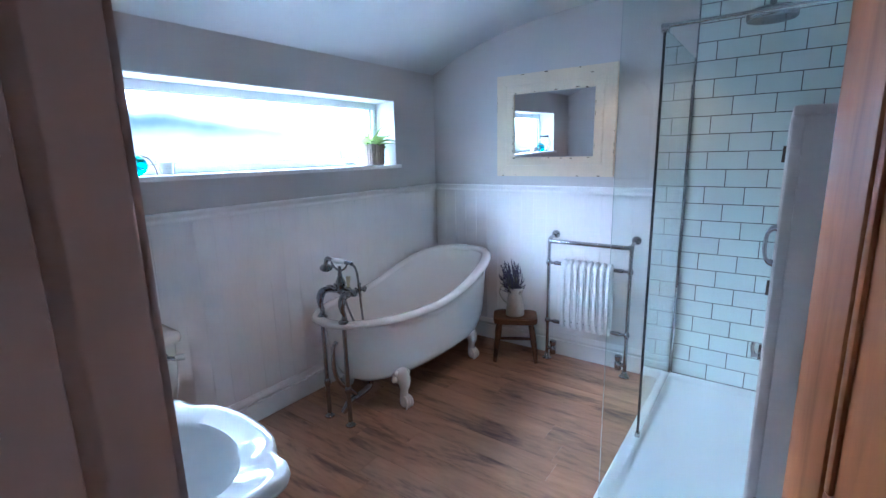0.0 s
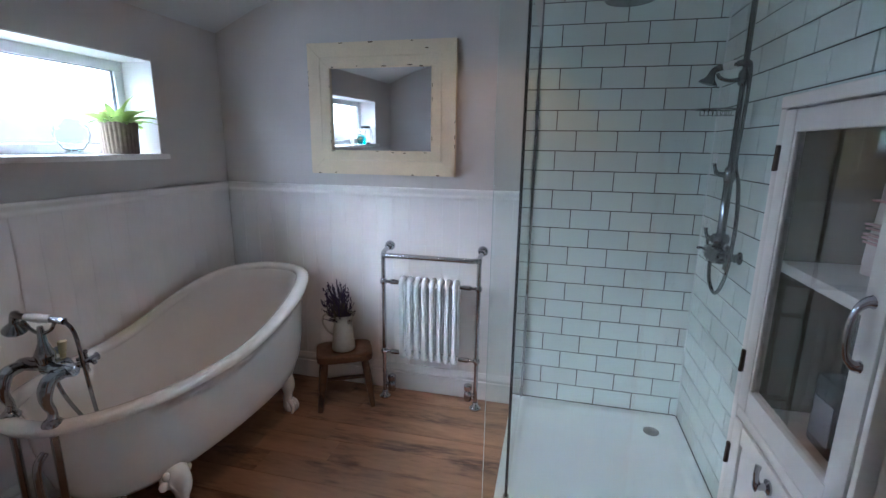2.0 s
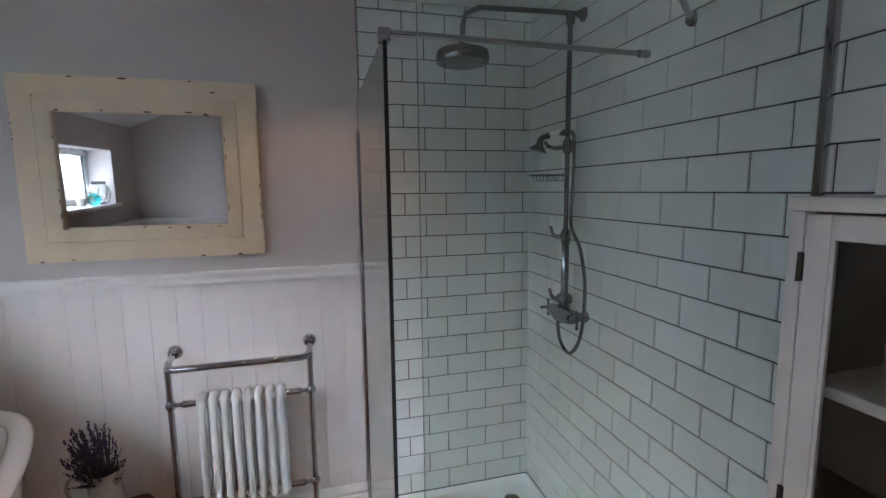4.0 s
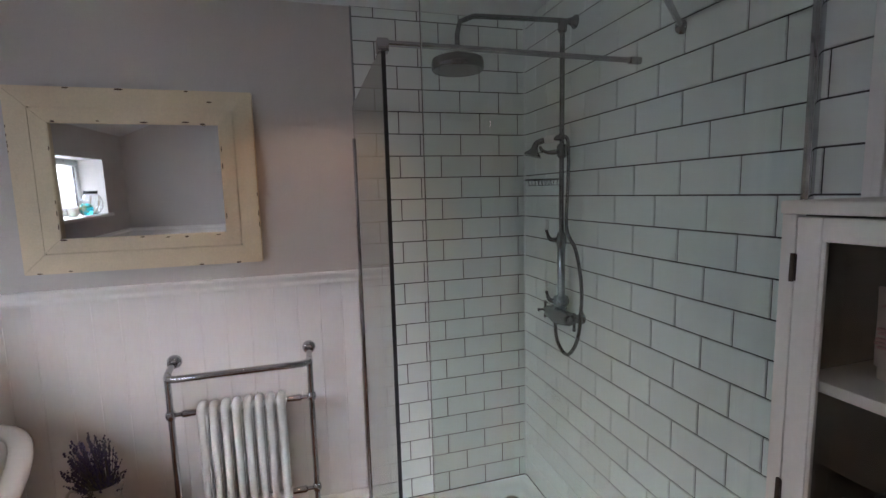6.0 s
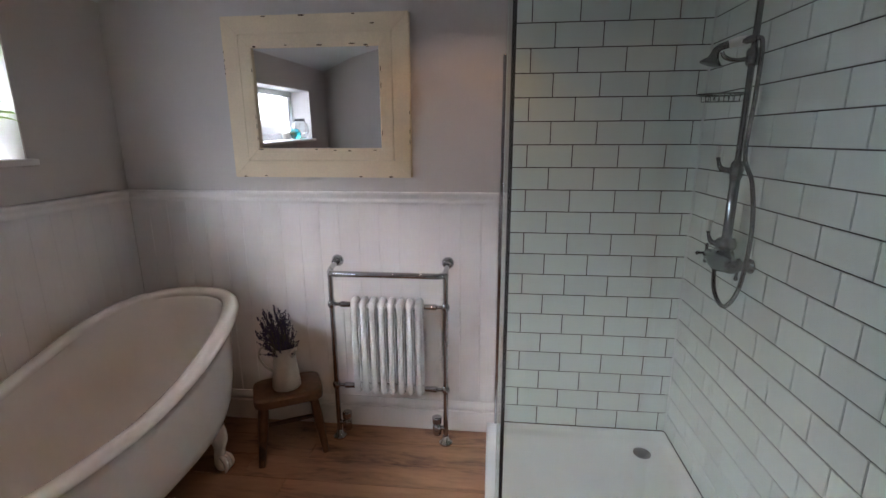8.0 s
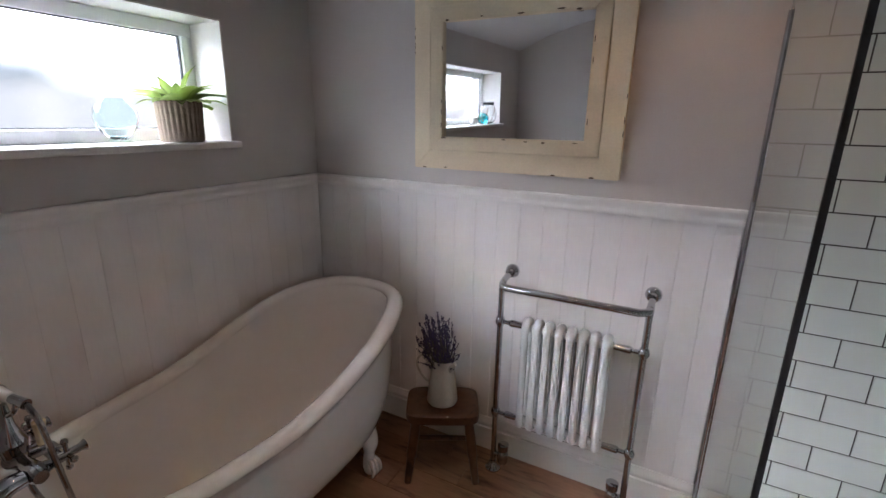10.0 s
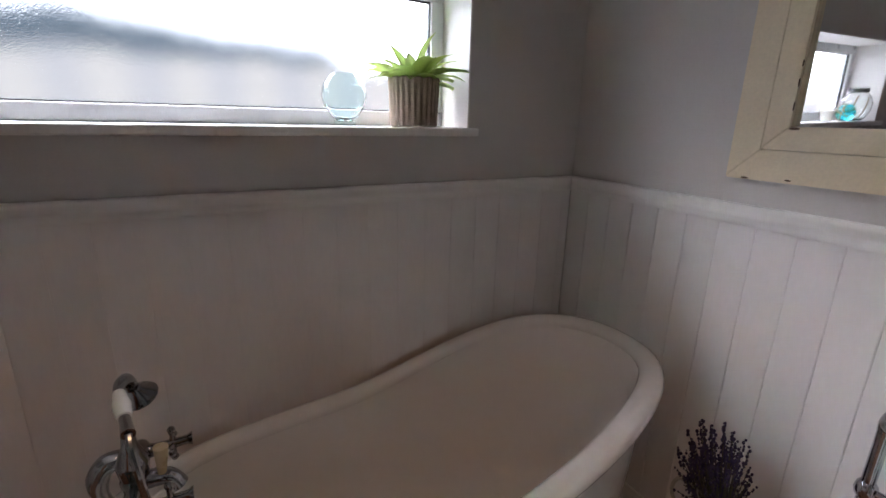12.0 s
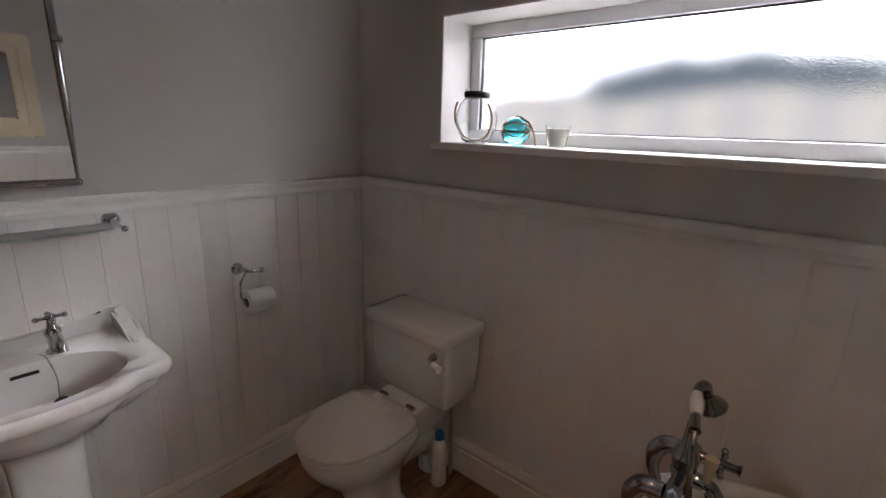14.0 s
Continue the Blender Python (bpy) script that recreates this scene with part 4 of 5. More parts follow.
def mitred(x0, x1, z0, z1, wx, wz, y0, y1, name, parent, bev=0.003):
    outer = [(x0, z0), (x1, z0), (x1, z1), (x0, z1)]
    inner = [(x0 + wx, z0 + wz), (x1 - wx, z0 + wz), (x1 - wx, z1 - wz), (x0 + wx, z1 - wz)]
    for k in range(4):
        a, b, c, d = outer[k], outer[(k + 1) % 4], inner[(k + 1) % 4], inner[k]
        bm = extrude(B(), [(p[0], y0, p[1]) for p in (a, b, c, d)], (0, y1 - y0, 0))
        bmesh.ops.bevel(bm, geom=list(bm.edges), offset=bev, segments=2, affect="EDGES")
        part(name, bm, CREAMWOOD, parent)


YB = NY + 0.011
mitred(MX0, MX1, MZ0, MZ1, 0.0782, 0.0782, NY - 0.026, YB, "frame_rail", wm)
mitred(MX0 + 0.080, MX1 - 0.080, MZ0 + 0.080, MZ1 - 0.080, GX0 - MX0 - 0.080, GZ0 - MZ0 - 0.080, NY - 0.030, NY - 0.004, "inner_rail", wm)
bm = box(B(), GX0 - 0.008, GX1 + 0.008, NY - 0.012, NY - 0.006, GZ0 - 0.008, GZ1 + 0.008)
for v in bm.verts:                                         # the glass leans a little forward at its top
    v.co.y -= (v.co.z - (GZ0 + GZ1) / 2) * 0.015
part("mirror_glass", bm, MIRROR, wm, "silvered mirror glass")
rc = random.Random(5)
spots = []
for k in range(5):
    spots += [(rc.uniform(GX0, GX1), GZ0 - rc.uniform(0.002, 0.012)), (rc.uniform(GX0, GX1), GZ1 + rc.uniform(0.0, 0.008))]
for k in range(4):
    spots += [(MX0 + rc.uniform(0.05, 0.8), MZ0 + rc.choice((0.004, 0.05, 0.008))), (MX0 + rc.uniform(0.05, 0.8), MZ1 - rc.choice((0.005, 0.045)))]
for x, z in spots:
    bm = B()
    ball(bm, (x, NY - (0.0255 if (z < MZ0 + 0.075 or z > MZ1 - 0.075) else 0.0295), z), 0.005, (rc.uniform(1.2, 3.6), 0.30, rc.uniform(0.35, 0.8)), 10, 6)
    part("paint_chip", bm, CHIP, wm)
for k in range(16):
    x = rc.choice((GX0 - 0.004, GX1 + 0.004, MX0 + 0.003, MX1 - 0.003))
    z = rc.uniform(MZ0 + 0.15, MZ1 - 0.15)
    bm = B()
    ball(bm, (x, NY - (0.0295 if GX0 - 0.02 < x < GX1 + 0.02 else 0.0250), z), 0.005, (0.4, 0.30, rc.uniform(1.0, 3.4)), 8, 6)
    part("paint_chip", bm, CHIP, wm)

# ---------------------------------------------------------------- tall bathroom cabinet
CX0, CX1, CY0, CY1, CH = -0.346, EX - 0.004, -1.990, -1.645, 1.590
cab = thing("bathroom_cabinet", ((CX0 + CX1) / 2, (CY0 + CY1) / 2, 0), "tall narrow cream painted cabinet with a glazed door", "cabinet")
th = 0.018
# darker tone given to the cabinet's inside back and sides; shelves stay cream
INNER = mat("dark_cabinet_inside", (0.17, 0.15, 0.125), 0.7, vary=0.08, scale=5, fine=90, bump=0.03)
part("side_panel", box(B(), CX0 + 0.02, CX1, CY0, CY0 + th, 0.0, CH - 0.02, 0.002), CABINET, cab)
part("side_panel", box(B(), CX0 + 0.02, CX1, CY1 - th, CY1, 0.0, CH - 0.02, 0.002), CABINET, cab)
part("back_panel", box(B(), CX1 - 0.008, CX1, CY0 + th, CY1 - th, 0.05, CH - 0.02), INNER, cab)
# thin sheets added to carry the dark tone on the sides' inner faces
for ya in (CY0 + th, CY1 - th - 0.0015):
    part("lining", box(B(), CX0 + 0.022, CX1 - 0.008, ya, ya + 0.0015, 0.05, CH - 0.021), INNER, cab, "thin sheet giving the side panel a darker inside face")
part("top", box(B(), CX0 + 0.0, CX1, CY0 - 0.004, CY1 + 0.004, CH - 0.02, CH, 0.003), CABINET, cab)
for z in (0.06, 1.027, 1.303):
    part("shelf", box(B(), CX0 + 0.03, CX1 - 0.008, CY0 + th, CY1 - th, z, z + 0.018, 0.002), CABINET, cab)
bm = B()
box(bm, CX0, CX0 + 0.02, CY0, CY0 + 0.010, 0, CH - 0.02, 0.002)
box(bm, CX0, CX0 + 0.02, CY1 - 0.022, CY1, 0, CH - 0.02, 0.002)
for z0, z1 in ((1.025, 1.046), (0.0, 0.08)):
    box(bm, CX0 + 0.0005, CX0 + 0.0195, CY0 + 0.010, CY1 - 0.022, z0, z1, 0.001)
part("face_frame", bm, CABINET, cab)


def cab_door(z0, z1, glazed):
    y0, y1, x0, x1 = CY0 + 0.0125, CY1 - 0.0245, CX0 - 0.002, CX0 + 0.018
    bm = B()
    st = 0.034
    box(bm, x0, x1, y0, y0 + st, z0, z1, 0.002)
    box(bm, x0, x1, y1 - st, y1, z0, z1, 0.002)
    box(bm, x0 + 0.0004, x1 - 0.0004, y0 + st, y1 - st, z1 - st, z1, 0.002)
    box(bm, x0 + 0.0004, x1 - 0.0004, y0 + st, y1 - st, z0, z0 + st * 1.3, 0.002)
    d = part("door", bm, CABINET, cab, "glazed cabinet door" if glazed else "panelled cabinet door")
    if glazed:
        g = part("pane", box(B(), x0 + 0.008, x0 + 0.011, y0 + st - 0.005, y1 - st + 0.005, z0 + st, z1 - st + 0.005), THIN, d, "clear pane")
        g.visible_shadow = False
        for q in ((y0 + st, y0 + st + 0.006, z0 + st * 1.3, z1 - st), (y1 - st - 0.006, y1 - st, z0 + st * 1.3, z1 - st)):
            part("glazing_bead", box(B(), x0 + 0.002, x0 + 0.008, *q, 0.001), CABINET, d)
        hz = 1.302
        part("handle", tube(B(), [(x0 - 0.001, y0 + 0.020, hz + 0.039), (x0 - 0.008, y0 + 0.020, hz + 0.037), (x0 - 0.016, y0 + 0.020, hz + 0.026), (x0 - 0.019, y0 + 0.020, hz), (x0 - 0.016, y0 + 0.020, hz - 0.026), (x0 - 0.008, y0 + 0.020, hz - 0.037), (x0 - 0.001, y0 + 0.020, hz - 0.039)], [0.008, 0.006, 0.0036, 0.0045, 0.0036, 0.006, 0.008], 10, 4), CHROME, d, "chrome bow handle")
    else:
        part("panel", box(B(), x0 + 0.006, x0 + 0.014, y0 + st - 0.004, y1 - st + 0.004, z0 + st, z1 - st + 0.004), CABINET, d)
        h = part("handle", lathe(B(), [(0.012, 0), (0.012, 0.003), (0.006, 0.006), (0.006, 0.016), (0.009, 0.02), (0, 0.022)], (x0, (y0 + y1) / 2, z1 - 0.028), (-1, 0, 0), 14), CHROME, d, "small chrome turn catch")
        part("lever", tube(B(), [(x0 - 0.016, (y0 + y1) / 2, z1 - 0.028), (x0 - 0.020, (y0 + y1) / 2, z1 - 0.008), (x0 - 0.018, (y0 + y1) / 2 + 0.002, z1 + 0.006)], [0.005, 0.004, 0.005], 8, 3), CHROME, h)
    for z in (z0 + 0.085, z1 - 0.075):
        bm = B()
        tube(bm, [(x0 - 0.004, y1 + 0.001, z - 0.021), (x0 - 0.003, y1 + 0.001, z + 0.021)], 0.0034, 8)
        box(bm, x0 - 0.0012, x0, y1 - 0.003, y1 + 0.003, z - 0.020, z + 0.020)
        part("hinge", bm, STEEL, d, "dull steel butt hinge")
    return d


cab_door(1.049, CH - 0.0235, True)
cab_door(0.083, 1.022, False)
TBX, TBY, TBZ = -0.210, -1.732, 1.321
tb = thing("cream_tube", (TBX, TBY, TBZ), "pale pink cosmetic tube standing on the cabinet shelf", "tube")
bm = B()
loops = []
for z, w, d in ((0.0, 0.024, 0.024), (0.018, 0.024, 0.024), (0.020, 0.030, 0.022), (0.05, 0.031, 0.020), (0.10, 0.032, 0.012), (0.150, 0.034, 0.003), (0.158, 0.034, 0.002)):
    loops.append([(TBX + d * math.cos(2 * math.pi * i / 24), TBY + w * math.sin(2 * math.pi * i / 24), TBZ + z * 0.86) for i in range(24)])
part("body", rings(bm, loops), PINKTUBE, tb)
for k, (w, z) in enumerate(((0.030, 0.128), (0.040, 0.086), (0.034, 0.079), (0.040, 0.068), (0.044, 0.061), (0.036, 0.054))):
    part("print_bar", box(B(), TBX - 0.0225, TBX - 0.0140, TBY - w / 2, TBY + w / 2, TBZ + z * 0.86, TBZ + z * 0.86 + 0.0032), PINKINK, tb)
bb = thing("toiletry_bottle", (-0.24, -1.785, 1.046), "squat black bottle inside the cabinet", "bottle")
part("body", box(B(), -0.275, -0.205, -1.822, -1.748, 1.0455, 1.165, 0.008), BLACKPLASTIC, bb)
part("cap", lathe(B(), [(0.016, 0), (0.016, 0.012), (0.021, 0.014), (0.021, 0.042), (0.018, 0.045), (0, 0.046)], (-0.24, -1.785, 1.164), seg=18), BLACKPLASTIC, bb)
part("label", box(B(), -0.2765, -0.274, -1.810, -1.760, 1.065, 1.13), mat("grey_label", (0.25, 0.26, 0.30), 0.6, bump=0.0), bb, "plain grey label")

# ---------------------------------------------------------------- shower fittings on the east wall
PXX, PYY = -0.020, -0.458
sh = thing("shower_set", (PXX, PYY, 1.06), "chrome exposed shower with rain head, riser and handset", "shower")
VZ = 1.092
part("riser_pipe", tube(B(), [(PXX, PYY, VZ), (PXX, PYY, 1.415), (PXX, PYY, 1.425), (PXX, PYY, 2.275)], [0.0165, 0.0165, 0.0105, 0.0105], 12), DULLCHROME, sh)
part("overhead_arm", tube(B(), [(EX - 0.002, PYY, 2.285), (PXX - 0.01, PYY, 2.285), (-0.20, PYY + 0.012, 2.285), (-0.385, PYY + 0.03, 2.285), (-0.440, PYY + 0.035, 2.262), (-0.452, PYY + 0.036, 2.215), (-0.452, PYY + 0.036, 2.150)], 0.0098, 12, 1), DULLCHROME, sh)
part("wall_flange", lathe(B(), [(0.027, 0), (0.027, 0.005), (0.018, 0.012), (0.013, 0.03)], (EX - 0.001, PYY, 2.285), (-1, 0, 0), 16), DULLCHROME, sh)
part("pipe_union", lathe(B(), [(0.016, -0.02), (0.018, -0.012), (0.018, 0.012), (0.016, 0.02)], (PXX, PYY, 2.262), seg=10), DULLCHROME, sh)
part("rain_head", lathe(B(), [(0.013, 0.060), (0.014, 0.030), (0.030, 0.024), (0.078, 0.014), (0.098, 0.004), (0.101, -0.008), (0.101, -0.032), (0.097, -0.037), (0.0, -0.038)], (-0.452, PYY + 0.036, 2.118), seg=36), DULLCHROME, sh, "round chrome rain shower head")
# handset in its cradle
hz = 1.775
part("slider", lathe(B(), [(0.015, -0.028), (0.020, -0.02), (0.020, 0.02), (0.015, 0.028)], (PXX, PYY, hz), seg=14), DULLCHROME, sh)
part("cradle", tube(B(), [(PXX, PYY, hz), (PXX - 0.04, PYY + 0.012, hz - 0.008), (PXX - 0.075, PYY + 0.025, hz + 0.004), (PXX - 0.085, PYY + 0.028, hz + 0.022)], [0.008, 0.007, 0.007, 0.006], 8, 4), DULLCHROME, sh)
hs = part("handset", tube(B(), [(PXX - 0.005, PYY - 0.012, hz + 0.055), (PXX - 0.04, PYY + 0.004, hz + 0.050), (PXX - 0.078, PYY + 0.026, hz + 0.042), (PXX - 0.098, PYY + 0.036, hz + 0.032), (PXX - 0.104, PYY + 0.040, hz + 0.012)], [0.011, 0.013, 0.012, 0.012, 0.014], 12, 4), DULLCHROME, sh)
part("grip", tube(B(), [(PXX - 0.022, PYY - 0.002, hz + 0.053), (PXX - 0.045, PYY + 0.009, hz + 0.050), (PXX - 0.070, PYY + 0.021, hz + 0.044)], [0.013, 0.0165, 0.013], 12, 3), CERAMIC, hs, "white ceramic grip")
part("spray_head", lathe(B(), [(0.014, 0.012), (0.018, 0.0), (0.034, -0.014), (0.037, -0.022), (0.0, -0.026)], (PXX - 0.106, PYY + 0.041, hz + 0.004), (0.3, -0.1, 1), 18), DULLCHROME, hs)
part("hose", tube(B(), [(PXX - 0.003, PYY - 0.012, hz + 0.055), (PXX + 0.008, PYY - 0.032, hz + 0.035), (PXX + 0.008, PYY - 0.036, hz - 0.12), (PXX + 0.006, PYY - 0.030, 1.46), (PXX - 0.002, PYY - 0.115, 1.37), (PXX - 0.008, PYY - 0.165, 1.22), (PXX - 0.012, PYY - 0.150, 1.03), (PXX - 0.016, PYY - 0.080, 0.935), (PXX - 0.022, PYY - 0.010, 0.97), (PXX - 0.026, PYY + 0.005, 1.06)], 0.0075, 8, 6), DULLCHROME, sh, "ribbed chrome hose")
# wire soap basket
bk = part("soap_basket", tube(B(), [(PXX - 0.02, PYY - 0.035, 1.660), (PXX - 0.13, PYY - 0.010, 1.660), (PXX - 0.145, PYY + 0.045, 1.660), (PXX - 0.10, PYY + 0.075, 1.660), (PXX - 0.01, PYY + 0.055, 1.660)], 0.003, 6, 4, True), DULLCHROME, sh, "chrome wire soap basket")
bm = B()
for k in range(8):
    x = PXX - 0.018 - 0.015 * k
    tube(bm, [(x, PYY - 0.028 + 0.003 * k, 1.659), (x, PYY - 0.022 + 0.003 * k, 1.637), (x, PYY + 0.050, 1.637), (x, PYY + 0.058, 1.659)], 0.0016, 5)
part("wires", bm, DULLCHROME, bk)
# diverter and valve
for z, tag in ((1.405, "diverter"), (1.140, "flow_control")):
    c = part(tag, lathe(B(), [(0.014, -0.035), (0.019, -0.026), (0.022, 0.0), (0.019, 0.026), (0.014, 0.035)], (PXX, PYY, z), seg=14), DULLCHROME, sh)
    part("lever", tube(B(), [(PXX, PYY + 0.005, z), (PXX - 0.035, PYY + 0.028, z + 0.004), (PXX - 0.046, PYY + 0.036, z + 0.03), (PXX - 0.048, PYY + 0.038, z + 0.048)], [0.012, 0.010, 0.006, 0.008], 10, 3), DULLCHROME, c)
    part("lever_tip", tube(B(), [(PXX - 0.048, PYY + 0.038, z + 0.045), (PXX - 0.048, PYY + 0.039, z + 0.085)], [0.008, 0.010], 10), CERAMIC, c, "white ceramic lever tip")
part("flow_body", lathe(B(), [(0.030, -0.018), (0.034, -0.010), (0.034, 0.010), (0.028, 0.020)], (PXX, PYY, 1.145), seg=18), DULLCHROME, sh)
part("valve_body", tube(B(), [(PXX - 0.01, PYY + 0.085, VZ - 0.01), (PXX - 0.01, PYY + 0.06, VZ - 0.01), (PXX - 0.01, PYY, VZ - 0.01), (PXX - 0.01, PYY - 0.06, VZ - 0.01), (PXX - 0.01, PYY - 0.085, VZ - 0.01)], [0.025, 0.030, 0.041, 0.030, 0.025], 16, 3), DULLCHROME, sh)
for s in (-1, 1):
    h = part("handle", tube(B(), [(PXX - 0.01, PYY + 0.085 * s, VZ - 0.01), (PXX - 0.01, PYY + 0.118 * s, VZ - 0.01)], [0.018, 0.012], 12), DULLCHROME, sh)
    bm = B()
    for dx, dz in ((1, 0), (0, 1)):
        tube(bm, [(PXX - 0.01 - 0.03 * dx, PYY + 0.118 * s, VZ - 0.01 - 0.03 * dz), (PXX - 0.01 + 0.03 * dx, PYY + 0.118 * s, VZ - 0.01 + 0.03 * dz)], 0.0055, 8)
        for e in (-1, 1):
            ball(bm, (PXX - 0.01 + 0.032 * dx * e, PYY + 0.118 * s, VZ - 0.01 + 0.032 * dz * e), 0.008, u=8, v=6)
    part("crosshead", bm, DULLCHROME, h)
    part("wall_union", lathe(B(), [(0.026, 0), (0.026, 0.005), (0.016, 0.012), (0.014, 0.05)], (EX - 0.001, PYY + 0.07 * s, VZ - 0.01), (-1, 0, 0), 16), DULLCHROME, sh)

# ---------------------------------------------------------------- basin on its pedestal
BX0, BX1, BYB, BYF, BZ = -1.705, -1.135, SY + 0.002, -2.640, 0.855
BM = (BX0 + BX1) / 2
basin = thing("washbasin", (BM, (BYB + BYF) / 2, 0), "white ceramic pedestal washbasin with shaped corners", "washbasin")


def basin_loop(inset, z, n=64, front=0.0):
    """Outline with a bowed front and stepped front corners, as seen from above."""
    half = (BX1 - BX0) / 2 - inset
    back, base = BYB + inset * 0.25, BYF - inset
    pts = [(-half, back), (-half, back + 0.10), (-half - 0.0, base - 0.065), (-half + 0.012, base - 0.020), (-half + 0.045, base + 0.004), (-half + 0.095, base + 0.008), (-half * 0.45, base + 0.045), (0, base + 0.062)]
    pts = pts + [(-x, y) for x, y in pts[-2::-1]]
    dense = smooth_path([(x, y, 0) for x, y in pts], 5)
    seg = [(dense[i + 1] - dense[i]).length for i in range(len(dense) - 1)]
    acc = np.concatenate(([0], np.cumsum(seg)))
    m = n - 13
    out = []
    for s in np.linspace(0, acc[-1], m):
        out.append((float(np.interp(s, acc, [p.x for p in dense])) + BM, float(np.interp(s, acc, [p.y for p in dense])), z))
    for i in range(1, n - m + 1):
        f = i / (n - m + 1)
        out.append((BM + half * (1 - 2 * f), back, z))
    return out


def bowl_loop(a, b, cy, z, like):
    out = []
    for x, y, _ in like:
        d = Vector((x - BM, (y - cy) * 1.25, 0)).normalized()
        out.append((BM + a * d.x, cy + b * d.y, z))
    return out


ref = basin_loop(0.0, 0)
cyb = -2.790
loops = [basin_loop(0.13, 0.70), basin_loop(0.075, 0.735), basin_loop(0.040, 0.775), basin_loop(0.024, 0.795), basin_loop(0.020, 0.815), basin_loop(0.004, 0.822), basin_loop(0.0, 0.835), basin_loop(0.002, 0.850), basin_loop(0.008, BZ), basin_loop(0.022, BZ + 0.001), basin_loop(0.032, BZ - 0.004),
         bowl_loop(0.205, 0.138, cyb, BZ - 0.010, ref), bowl_loop(0.198, 0.132, cyb, BZ - 0.022, ref), bowl_loop(0.182, 0.120, cyb, BZ - 0.065, ref), bowl_loop(0.145, 0.095, cyb, BZ - 0.110, ref), bowl_loop(0.08, 0.055, cyb - 0.01, BZ - 0.135, ref), bowl_loop(0.02, 0.02, cyb - 0.02, BZ - 0.140, ref)]
part("bowl", rings(B(), loops), CERAMIC, basin, angle=55)
up = [(BX0 + 0.004, BZ - 0.01), (BX0 + 0.004, BZ + 0.018), (BX0 + 0.018, BZ + 0.050), (BX0 + 0.045, BZ + 0.062), (BX0 + 0.075, BZ + 0.056), (BX0 + 0.12, BZ + 0.036), (BM, BZ + 0.030), (BX1 - 0.12, BZ + 0.036), (BX1 - 0.075, BZ + 0.056), (BX1 - 0.045, BZ + 0.062), (BX1 - 0.018, BZ + 0.050), (BX1 - 0.004, BZ + 0.018), (BX1 - 0.004, BZ - 0.01)]
bm = extrude(B(), [(x, BYB, z) for x, z in up], (0, 0.026, 0))
bmesh.ops.bevel(bm, geom=[e for e in bm.edges if all(v.co.y > BYB + 0.02 for v in e.verts)], offset=0.006, segments=2, affect="EDGES")
part("upstand", bm, CERAMIC, basin)
for x0, x1 in ((BX0 + 0.003, BX0 + 0.050), (BX1 - 0.050, BX1 - 0.003)):
    side = [(BYB + 0.012, BZ - 0.030), (BYB + 0.012, BZ + 0.054), (BYB + 0.04, BZ + 0.050), (BYB + 0.075, BZ + 0.036), (BYB + 0.11, BZ + 0.018), (BYB + 0.15, BZ + 0.006), (BYB + 0.21, BZ - 0.004), (BYB + 0.21, BZ - 0.030)]
    bm = extrude(B(), [(x0, y, z) for y, z in side], (x1 - x0, 0, 0))
    bmesh.ops.bevel(bm, geom=list(bm.edges), offset=0.009, segments=3, affect="EDGES")
    part("side_wing", bm, CERAMIC, basin)
loops = []
for z, w, d in ((0.0, 0.115, 0.105), (0.03, 0.115, 0.105), (0.05, 0.100, 0.092), (0.10, 0.088, 0.082), (0.45, 0.080, 0.075), (0.60, 0.084, 0.080), (0.68, 0.092, 0.090), (0.74, 0.105, 0.10)):
    loops.append([(BM + w * math.copysign(abs(math.cos(a)) ** 0.45, math.cos(a)), -2.87 + d * math.copysign(abs(math.sin(a)) ** 0.45, math.sin(a)), z) for a in (2 * math.pi * i / 32 for i in range(32))])
part("pedestal", rings(B(), loops), CERAMIC, basin, "white square-sided pedestal", 50)
part("waste", lathe(B(), [(0.0, 0.0), (0.022, 0.0), (0.024, 0.004), (0.016, 0.006), (0.0, 0.006)], (BM, cyb - 0.02, BZ - 0.139), seg=18), CHROME, basin)
part("overflow_slot", box(B(), BM - 0.03, BM + 0.03, cyb - 0.131, cyb - 0.123, BZ - 0.040, BZ - 0.032), DARKHOLE, basin)
for x in (BM - 0.078, BM + 0.078):
    tp = thing("basin_tap", (x, -2.945, BZ), "chrome pillar tap with crosshead on the basin", "tap", "basin taps")
    y = -2.945
    part("pillar", lathe(B(), [(0.024, 0), (0.024, 0.006), (0.015, 0.014), (0.015, 0.045), (0.020, 0.055), (0.020, 0.068), (0.012, 0.078), (0.010, 0.10), (0.0, 0.101)], (x, y, BZ - 0.004), seg=16), CHROME, tp)
    part("spout", tube(B(), [(x, y, BZ + 0.052), (x, y + 0.035, BZ + 0.060), (x, y + 0.078, BZ + 0.048), (x, y + 0.090, BZ + 0.025)], [0.014, 0.012, 0.012, 0.014], 12, 4), CHROME, tp)
    bm = B()
    for dx, dy in ((1, 0), (0, 1)):
        tube(bm, [(x - 0.03 * dx, y - 0.03 * dy, BZ + 0.100), (x + 0.03 * dx, y + 0.03 * dy, BZ + 0.100)], 0.0055, 8)
        for e in (-1, 1):
            ball(bm, (x + 0.032 * dx * e, y + 0.032 * dy * e, BZ + 0.100), 0.008, u=8, v=6)
    ball(bm, (x, y, BZ + 0.104), 0.012, (1, 1, 0.7))
    part("crosshead", bm, CHROME, tp)
plug = thing("plug_chain", (BM - 0.05, -2.93, BZ), "basin plug on a fine chrome chain", "plug")
